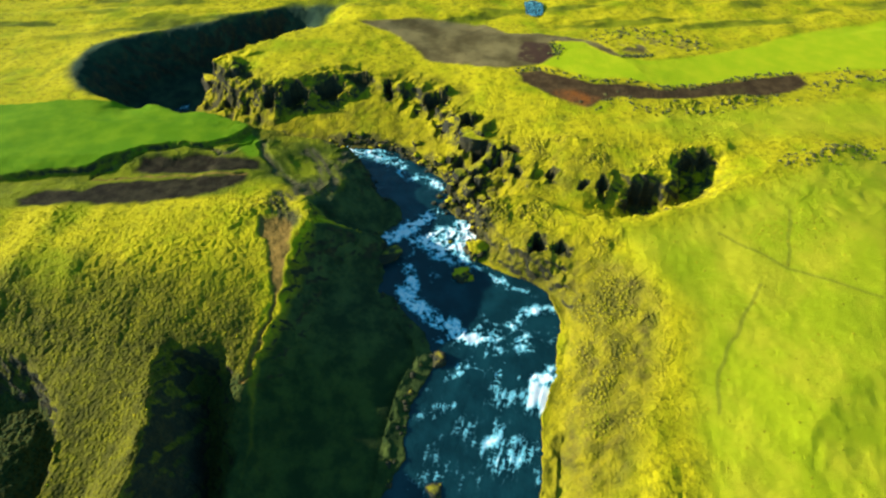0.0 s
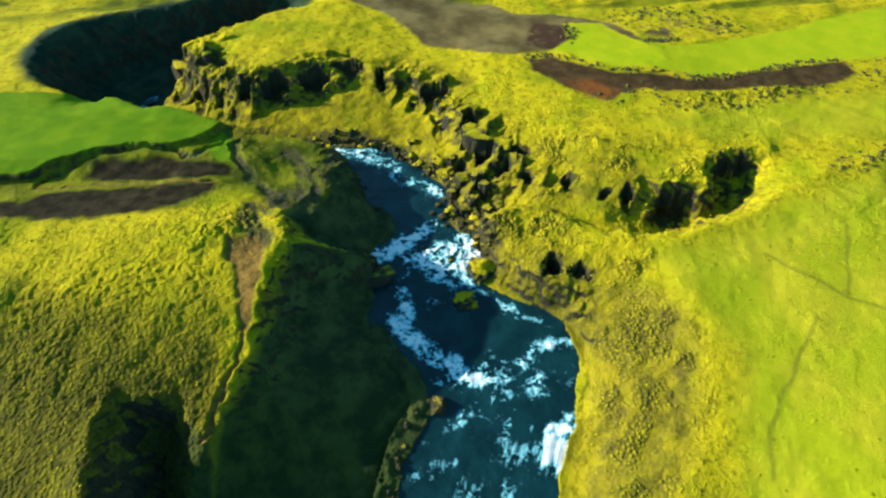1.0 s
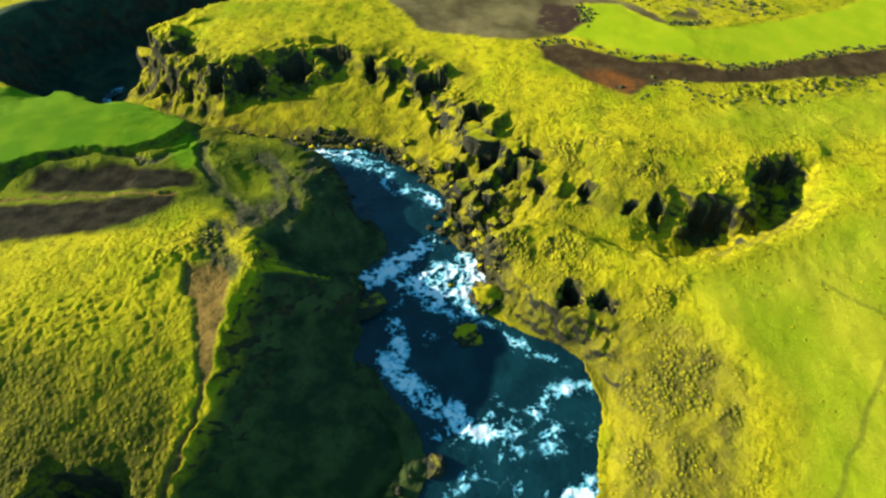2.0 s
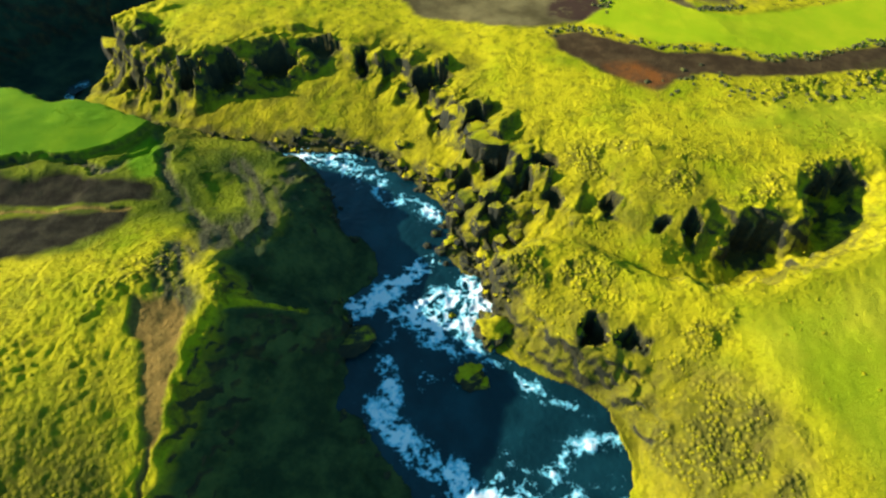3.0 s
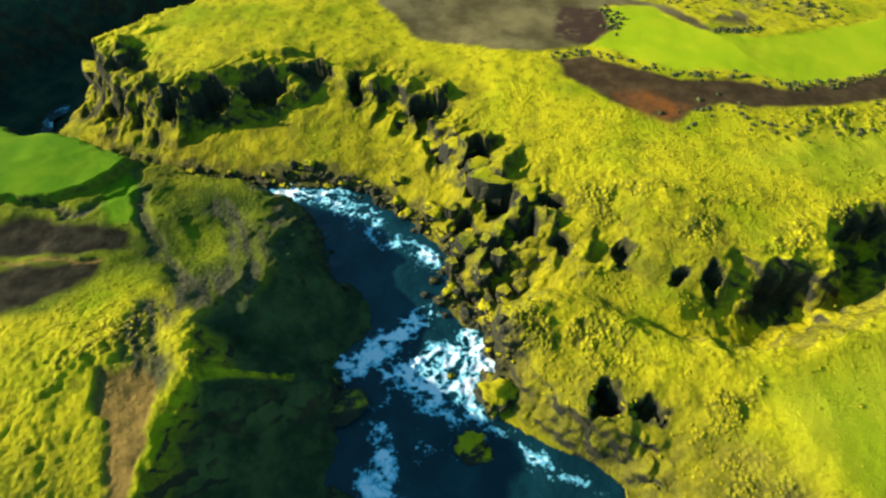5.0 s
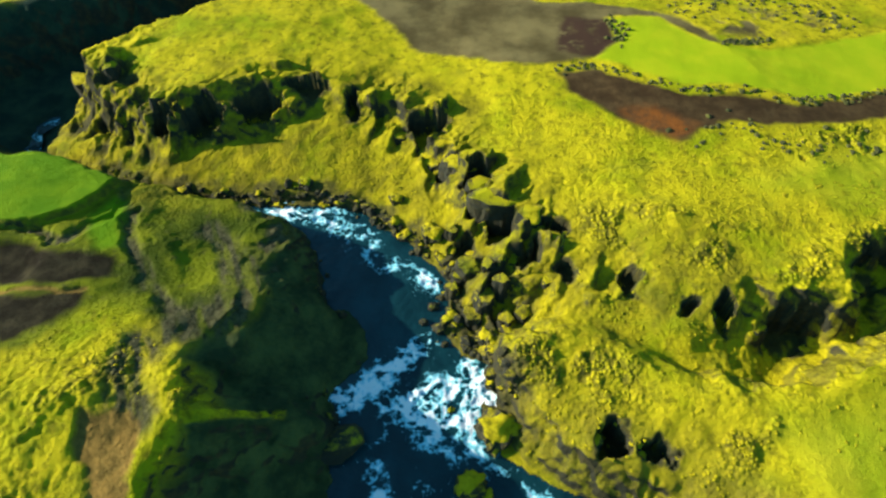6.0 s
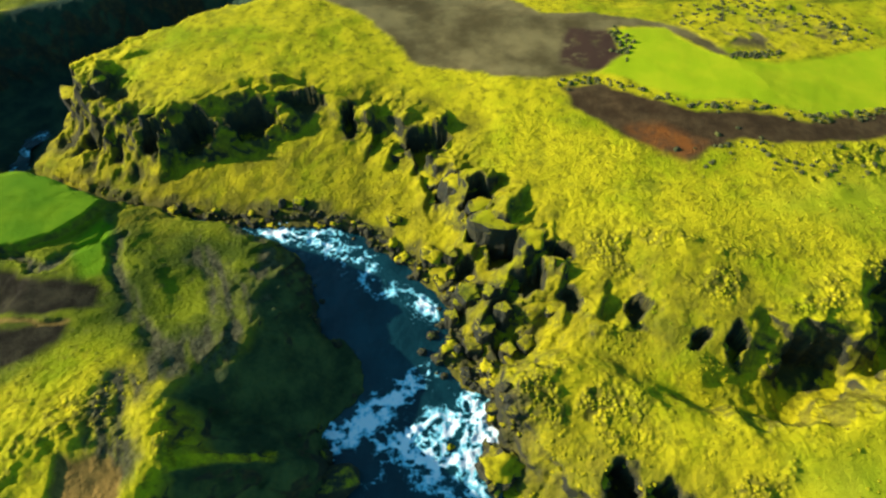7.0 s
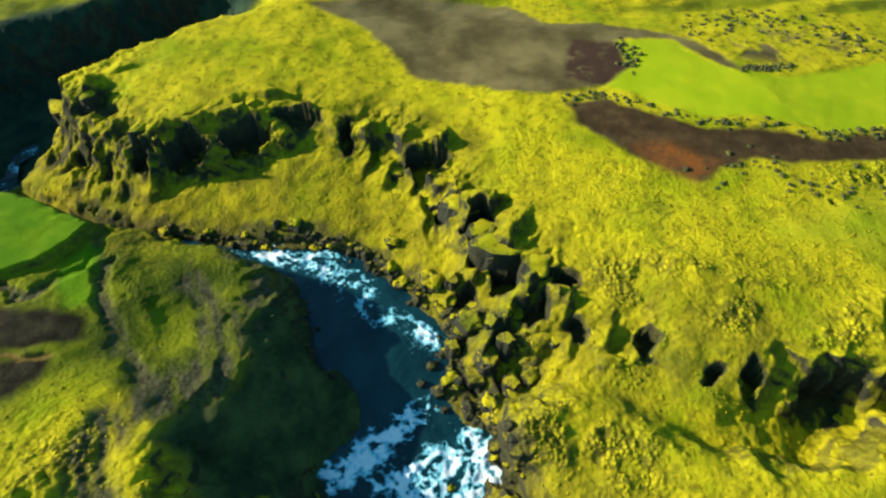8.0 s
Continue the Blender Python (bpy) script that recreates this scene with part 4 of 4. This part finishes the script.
def build_river():
    n, across = 1120, 110
    # Pair the edges stretch by stretch, so that the rows lie square to the stream.
    marks_l, marks_r = [0, 5, 9, 14, 17, 20, 22, 24, 25], [0, 6, 10, 15, 17, 20, 23, 25, 28]
    left, right = [], []
    for a, b, c, d in zip(marks_l, marks_l[1:], marks_r, marks_r[1:]):
        left.append(along(LEFT_EDGE[a:b + 1], n // 8))
        right.append(along(RIGHT_EDGE[c:d + 1], n // 8))
    left, right = np.concatenate(left), np.concatenate(right)
    mid, half = (left + right) / 2, (right - left) / 2
    half *= (1 + 2.0 / np.hypot(*half.T))[:, None]
    u = np.linspace(-1, 1, across)
    p = mid[:, None] + half[:, None] * u[None, :, None]
    x, y = p[..., 0].ravel(), p[..., 1].ravel()
    s = np.r_[0, np.cumsum(np.hypot(*np.diff(mid, axis=0).T))]
    s = np.repeat(s[:, None], across, 1).ravel()
    v = (np.hypot(*half.T)[:, None] * u[None]).ravel()
    foam = foam_at(x, y, s, v)
    swell = 0.10 * fbm(x, y, 2.4, 4, 43) + 0.28 * step(0.2, 0.6, foam) * fbm(x, y, 0.9, 3, 44)
    me = grid_mesh("river", np.stack([x, y, water_level(x, y) + swell], 1), across, len(left), WATER)
    colour_layer(me, "foam", [foam, foam, foam, np.ones_like(foam)])
    return tagged(new("river", me), "dark teal river with white foaming rapids", "river", kind="structure")


river = build_river()


def build_canyon_stream():
    """What shows of the river where it runs on through the deep canyon."""
    mid = along([p[:2] for p in LAND["canyon_floor"]], 160)
    far = np.r_[0, np.cumsum(np.hypot(*np.diff(mid, axis=0).T))]
    turn = np.gradient(mid, axis=0)
    side = np.stack([-turn[:, 1], turn[:, 0]], 1) / np.hypot(*turn.T)[:, None]
    u = np.linspace(-1.3, 1.3, 24)
    p = mid[:, None] + side[:, None] * u[None, :, None]
    x, y = p[..., 0].ravel(), p[..., 1].ravel()
    bed = np.interp(far, np.linspace(0, far[-1], len(LAND["canyon_floor"])), [q[2] for q in LAND["canyon_floor"]])
    foam = np.clip(0.12 + 1.2 * fbm(x, y, 3.4, 4, 50), 0, 1.1)
    me = grid_mesh("canyon_stream", np.stack([x, y, np.repeat(bed, 24) + 0.35], 1), 24, 160, WATER)
    colour_layer(me, "foam", [foam, foam, foam, np.ones_like(foam)])
    return tagged(new("canyon_stream", me), "white water of the river deep in the shaded canyon", "river", kind="structure")


canyon_stream = build_canyon_stream()


# ---- pond ----
def build_pond():
    outline = along(POND + POND[:1], 60)[:-1]
    middle = outline.mean(0)
    rings = [middle + (outline - middle) * k * (1 + 0.05 * np.sin(np.arange(59) * 1.7))[:, None] for k in (1.0, 0.6)]
    pts = np.concatenate([*rings, middle[None]])
    k = np.arange(59)
    nxt = (k + 1) % 59
    faces = np.stack([k, nxt, nxt + 59, k + 59], 1).tolist() + np.stack([k + 59, nxt + 59, np.full(59, 118)], 1).tolist()
    me = sheet("pond", np.c_[pts, np.full(len(pts), 8.9)].tolist(), faces, WATER)
    still = np.full(len(pts), 0.30)
    colour_layer(me, "foam", [still, still, still, still + 1])
    return tagged(new("pond", me), "small still blue pond on the far moor", "pond", kind="structure")


pond = build_pond()


# ---- boulders and outcrops ----
def finish_rock(name, bm, seed, stretch, mat):
    """The stone as a mesh, and the moss that hangs over its top as another."""
    me = bpy.data.meshes.new(name)
    bm.to_mesh(me)
    me.materials.append(mat)
    # The moss that hangs over its top: the same faces, thickened, down to a ragged edge.
    low = [f for f in bm.faces if f.normal.z < 0.72 or f.calc_center_median().z < stretch[2] * (0.25 + 0.5 * noise.noise(f.calc_center_median() * 1.9 + Vector((seed, 0, 0))))]
    bmesh.ops.delete(bm, geom=low, context="FACES")
    for v in bm.verts:
        q = v.co + Vector((seed * 1.7, 4.1, 2.2))
        v.co += v.normal * ((0.01 if v.is_boundary else 0.04) + 0.04 * noise.noise(q * 3.1))
        if v.is_boundary:
            v.co.z -= 0.03 + 0.10 * abs(noise.noise(q * 4.3))
    cap = bpy.data.meshes.new("moss_cap")
    bm.to_mesh(cap)
    bm.free()
    cap.polygons.foreach_set("use_smooth", np.ones(len(cap.polygons), bool))
    cap.materials.append(MOSS)
    return me, cap


def rock_mesh(name, seed, stretch, mat, corners=16, jitter=0.10):
    """A broken, angular rock about 1 m in radius round its middle."""
    pick = random.Random(seed)
    bm = bmesh.new()
    for k in range(corners):
        h = 1 - 2 * (k + 0.5) / corners
        a = k * 2.39996 + pick.uniform(-0.35, 0.35)
        w = math.sqrt(1 - h * h) * pick.uniform(0.75, 1.1)
        bm.verts.new((w * math.cos(a) * stretch[0], w * math.sin(a) * stretch[1], h * stretch[2] * pick.uniform(0.85, 1.05)))
    hull = bmesh.ops.convex_hull(bm, input=bm.verts)
    bmesh.ops.delete(bm, geom=[g for g in hull["geom_interior"] if isinstance(g, bmesh.types.BMVert)], context="VERTS")
    bmesh.ops.subdivide_edges(bm, edges=bm.edges, cuts=3, use_grid_fill=True)
    bmesh.ops.smooth_vert(bm, verts=bm.verts, factor=0.2, use_axis_x=True, use_axis_y=True, use_axis_z=True)
    for v in bm.verts:
        q = v.co + Vector((seed * 3.7, seed * 1.3, seed * 2.1))
        v.co += v.co.normalized() * (jitter * noise.noise(q * 2.2) + 0.6 * jitter * noise.noise(q * 5.5))
    return finish_rock(name, bm, seed, stretch, mat)


def crag_mesh(name, seed, stretch):
    """A jointed basalt block: upright faces and a flat broken top, about 1 m in half width."""
    pick = random.Random(seed)
    bm = bmesh.new()
    for level, wide in ((-1, 1.12), (-0.2, 1.05), (0.55, 1.0), (0.95, 0.86)):
        for k in range(7):
            a = (k + pick.uniform(-0.28, 0.28)) * 2 * math.pi / 7
            w = wide * pick.uniform(0.84, 1.1)
            bm.verts.new((w * math.cos(a) * stretch[0], w * math.sin(a) * stretch[1], (level + pick.uniform(-0.12, 0.12)) * stretch[2]))
    hull = bmesh.ops.convex_hull(bm, input=bm.verts)
    bmesh.ops.delete(bm, geom=[g for g in hull["geom_interior"] if isinstance(g, bmesh.types.BMVert)], context="VERTS")
    bmesh.ops.subdivide_edges(bm, edges=bm.edges, cuts=3, use_grid_fill=True)
    for v in bm.verts:
        q = Vector((v.co.x * 2.4, v.co.y * 2.4, v.co.z * 0.7)) + Vector((seed * 3.7, seed * 1.3, seed * 2.1))
        v.co += Vector((v.co.x, v.co.y, 0)).normalized() * 0.22 * noise.noise(q) + v.co.normalized() * 0.06 * noise.noise(v.co * 5 + q)
    return finish_rock(name, bm, seed, stretch, ROCK)


def ground_at(x, y):
    return land(np.asarray(x, float), np.asarray(y, float))[0]


SIZES = ((1, 0.8, 0.6), (0.9, 1.0, 0.75), (1.2, 0.75, 0.55), (0.8, 0.95, 0.8), (1.05, 1, 0.6), (0.85, 0.75, 0.95))
BOULDERS = [rock_mesh("boulder", 20 + k, size, SHORE_ROCK) for k, size in enumerate(SIZES)]
MOSSY = [rock_mesh("boulder", 30 + k, size, ROCK, 20, 0.26) for k, size in enumerate(SIZES[:3])]
BLOCKS = [crag_mesh("rock_outcrop", 40 + k, size) for k, size in enumerate(((0.9, 0.8, 1.3), (1.2, 0.8, 1.0), (0.8, 0.7, 1.5), (1.1, 1.0, 1.1), (1.0, 0.75, 1.4)))]
rng = random.Random(7)


def add_parts(ob, stone, cap):
    new("stone", stone).parent = ob
    moss = new("moss_cap", cap)
    moss.parent = ob
    tagged(moss, "thick yellow-green moss")


def put_rocks(places, meshes, name, label, group, sink=0.15, mossy=True):
    """Sets rocks of given radius on the ground, or in the water where that stands higher."""
    px, py, pr = (np.array(c, float) for c in zip(*places))
    level = np.maximum(ground_at(px, py), np.where(inside(px, py, RIVER), water_level(px, py) - 0.1, -99))
    for x, y, r, z in zip(px, py, pr, level):
        stone, cap = rng.choice(meshes)
        capped = mossy and len(cap.polygons) > 0
        ob = new(name) if capped else new(name, stone)
        ob.matrix_basis = pose(x, y, z - sink * r, rng.uniform(-10, 10), rng.uniform(-10, 10), rng.uniform(0, 360)) @ Matrix.Diagonal((r, r, r, 1))
        tagged(ob, label, "rock", group)
        if capped:
            add_parts(ob, stone, cap)


# Shore boulders at the foot of the eastern crags.
spots = [(x + rng.gauss(0.7, 0.8), y + rng.gauss(0.5, 0.6), rng.choice((0.3, 0.4, 0.5, 0.6, 0.75, 0.95))) for x, y in along(RIGHT_EDGE[14:27], 420) if rng.random() < 0.45]
put_rocks([p for k, p in enumerate(spots) if k % 6], BOULDERS, "boulder", "dark wet basalt boulder with thin moss on the river shore", "boulders along the river shore", 0.0, False)
spots = [(x, y, 1.25 * r) for x, y, r in spots[::6]]
put_rocks(spots + [(-0.9, 87.0, 1.9), (-5.6, 92.4, 1.2), (2.6, 82.6, 1.2), (5.2, 73.0, 1.3)], MOSSY, "mossy_boulder", "basalt boulder capped with yellow moss on the river shore", "mossy boulders along the river shore", 0.0)
# Boulders at the foot of the shaded western bank and along its broken rim.
spots = [(x - rng.uniform(0, 1.4), y + rng.gauss(0, 0.5), rng.choice((0.25, 0.35, 0.5, 0.7))) for x, y in along(LEFT_EDGE[3:21], 260) if rng.random() < 0.22]
put_rocks(spots, BOULDERS, "boulder", "dark basalt boulder at the foot of the shaded river bank", "boulders under the shaded bank", 0.0, False)
# Rocks that stand in the stream.
put_rocks([(5.8, 63.9, 2.7), (3.2, 58.5, 2.1), (4.6, 58.0, 0.8), (1.3, 65.6, 0.5)], MOSSY, "river_rock", "mossy basalt rock standing in the white water", "rocks in the stream", 0.0)
put_rocks([(-9.8, 62.2, 2.8), (-0.6, 43.4, 1.9), (-1.0, 25.6, 1.4), (-10.4, 64.4, 1.2)], BOULDERS, "bank_rock", "large dark rock jutting from the shaded bank into the river", "rocks jutting into the river", 0.1, False)
def put_outcrops(places, share=45):
    """Upright blocks whose mossy tops run level into the slope above them."""
    for x, y, r in places:
        ring = np.arange(12) * math.pi / 6
        high = float(np.percentile(ground_at(x + 1.1 * r * np.cos(ring), y + 1.1 * r * np.sin(ring)), share))
        stone, cap = rng.choice(BLOCKS)
        top = max(v.co.z for v in stone.vertices)
        wide = r * rng.uniform(0.9, 1.4)
        ob = new("rock_outcrop")
        ob.matrix_basis = pose(x, y, high + 0.05 - top * r, rng.uniform(-4, 4), rng.uniform(-4, 4), rng.uniform(0, 360)) @ Matrix.Diagonal((wide, r, r, 1))
        tagged(ob, "upright basalt outcrop topped with yellow moss on the crag", "rock", "outcrops in the crags")
        add_parts(ob, stone, cap)


# Crag blocks on the sunward side of the alcoves.
spots = [(x - rx * rng.uniform(0.9, 1.25), y + ry * rng.uniform(-0.5, 0.4), 0.55 * min(rx, ry) + rng.uniform(0.1, 0.4)) for x, y, rx, ry, under in ALCOVES_EAST if rx > 0.6]
spots += [(x + rx * 1.1, y - ry * rng.uniform(0.2, 0.7), 0.4 * min(rx, ry) + rng.uniform(0.1, 0.3)) for x, y, rx, ry, under in ALCOVES_EAST if rx > 1.1]
put_outcrops(spots)
put_outcrops([(-1.0, 98.4, 2.3), (2.6, 95.4, 2.5), (5.0, 91.2, 2.0), (6.8, 88.6, 2.5), (10.4, 85.8, 2.4), (-4.6, 100.4, 1.9), (13.0, 82.4, 1.2), (-38.4, 106.6, 1.6), (-55.5, 117.2, 2.2), (-47.5, 113.0, 1.7), (7.4, 74.6, 1.3), (9.2, 75.4, 1.0)], 70)


# Dark crag blocks where the eastern bank breaks down to the water.
put_rocks([(1.6, 86.4, 1.2), (3.4, 81.3, 1.5), (1.5, 78.6, 1.1), (3.8, 75.8, 1.3), (5.1, 77.3, 1.5), (7.2, 74.9, 1.2), (6.8, 78.1, 1.3), (2.4, 80.4, 1.0), (5.7, 80.3, 1.1), (8.9, 75.4, 1.1)], BLOCKS, "crag_block", "dark upright basalt block on the broken river bank", "crag blocks by the water", 0.35, False)


# ---- tussocks ----
def clump_mesh(name, gen, x, y, z, r, tall, mat):
    """Ragged low mounds of given radius and height, all in one mesh."""
    n, sides = len(x), 7
    turn = gen.uniform(0, 6.28, (n, 1)) + np.arange(sides) * 2 * math.pi / sides

    def ring(lo, hi, low, high):
        wob = gen.uniform(lo, hi, (n, sides)) * r[:, None]
        up = gen.uniform(low, high, (n, sides)) * tall[:, None]
        return np.stack([x[:, None] + np.cos(turn) * wob, y[:, None] + np.sin(turn) * wob, z[:, None] + up], -1)

    low = ring(0.7, 1.35, 0, 0)
    low[..., 2] -= 0.12
    top = np.stack([x + gen.uniform(-0.3, 0.3, n) * r, y + gen.uniform(-0.3, 0.3, n) * r, z + tall], -1)
    verts = np.concatenate([low, ring(0.6, 1.05, 0.3, 0.7), ring(0.25, 0.6, 0.7, 1.05), top[:, None]], 1).reshape(-1, 3)
    k = np.arange(sides)
    nxt = (k + 1) % sides
    side = np.concatenate([np.stack([k, nxt, nxt + sides, k + sides], 1) + m * sides for m in (0, 1)])
    cap = np.stack([k + 2 * sides, nxt + 2 * sides, np.full(sides, 3 * sides)], 1)
    base = (np.arange(n) * (3 * sides + 1))[:, None, None]
    faces = (side[None] + base).reshape(-1, 4).tolist() + (cap[None] + base).reshape(-1, 3).tolist()
    return sheet(name, verts.tolist(), faces, mat)


def build_tussocks(count):
    """Low ragged clumps of moss and grass, too many to count, thickest in drifts."""
    gen = np.random.default_rng(5)
    x, y = gen.uniform(-66, 64, count * 6), gen.uniform(22, 120, count * 6)
    dx, dy = gen.uniform(5, 68, count * 2), gen.uniform(58, 106, count * 2)
    x, y = np.r_[dx, x], np.r_[dy, y]
    z, steep, rough = land(x, y)
    thick = drift_at(x, y)
    drift = np.maximum(0.35 * step(0.25, 0.42, fbm(x, y, 6, 3, 51) + 0.3 * fbm(x, y, 1.8, 2, 52)), 0.5 * thick)
    plain = step(27, 36, x) * step(66, 60, y)
    field = step(-20, -26, x) * step(67, 62, y)
    crown = step(108, 118, y)
    (_, soil, _, trail), heath = cover(x, y), np.maximum(second_cover(x, y)[0], third_cover(x, y)[0])
    want = rough * (1 - trail) * step(0.3, 0.05, soil) * np.clip(0.02 + drift * (0.8 - 0.75 * plain) * (1 - 0.85 * crown) * (1 - 0.9 * field), 0, 1) * (1 - heath) * step(1.4, 0.8, steep)
    keep = np.flatnonzero(gen.random(len(x)) < want)[:count]
    x, y, z, n = x[keep], y[keep], z[keep], len(keep)
    r = gen.uniform(0.10, 0.22, n) 
    me = clump_mesh("moss_tussocks", gen, x, y, z, r, r * gen.uniform(0.25, 0.55, n), TUSSOCK)
    return tagged(new("moss_tussocks", me), "drifts of small yellow-green moss and grass tussocks", "tussocks", kind="stuff")


tussocks = build_tussocks(8000)

# ---- dwarf shrubs ----
SHRUB_LINES = [
    (0.5, 90, [(17, 111.2), (21.5, 112.4), (26.4, 109.2), (32.7, 105.8), (39.9, 105.6), (46.1, 103.6), (54, 104.6), (68, 109.2), (80, 111.6)]),
    (1.6, 50, [(30.6, 96), (33, 98.4), (38, 97.4), (42.6, 93.6), (54.5, 95.6), (62, 98.6), (72.7, 101)]),
    (0.6, 24, [(26.4, 117.6), (27, 121), (25.9, 125)]),
    (2.2, 70, [(37.3, 126), (43, 129.5), (50.6, 132), (53.7, 128), (61.3, 125.7), (62.2, 121)]),
    (0.4, 26, [(41, 117.2), (44.6, 117.4), (48.4, 118.4)]),
    (1.3, 40, [(59.6, 76), (69.6, 79.8), (83, 81.6)]),
    (1.8, 40, [(80, 104), (90.6, 110), (99, 109)]),
]


def build_shrubs():
    """Low dark dwarf shrubs along the edges of the meadow and the bare ground."""
    gen = np.random.default_rng(9)
    spots = []
    for loose, count, line in SHRUB_LINES:
        count = count * 5 // 2
        at = along(line, 400)[gen.integers(0, 400, count)]
        spots.append(at + gen.normal(0, loose, (count, 2)))
    x, y = np.concatenate(spots).T
    r = gen.uniform(0.12, 0.42, len(x))
    me = clump_mesh("dwarf_shrubs", gen, x, y, ground_at(x, y), r, r * gen.uniform(0.5, 0.9, len(x)), SHRUB)
    return tagged(new("dwarf_shrubs", me), "low dark dwarf shrubs scattered along the meadow edges", "shrubs", kind="stuff")


shrubs = build_shrubs()
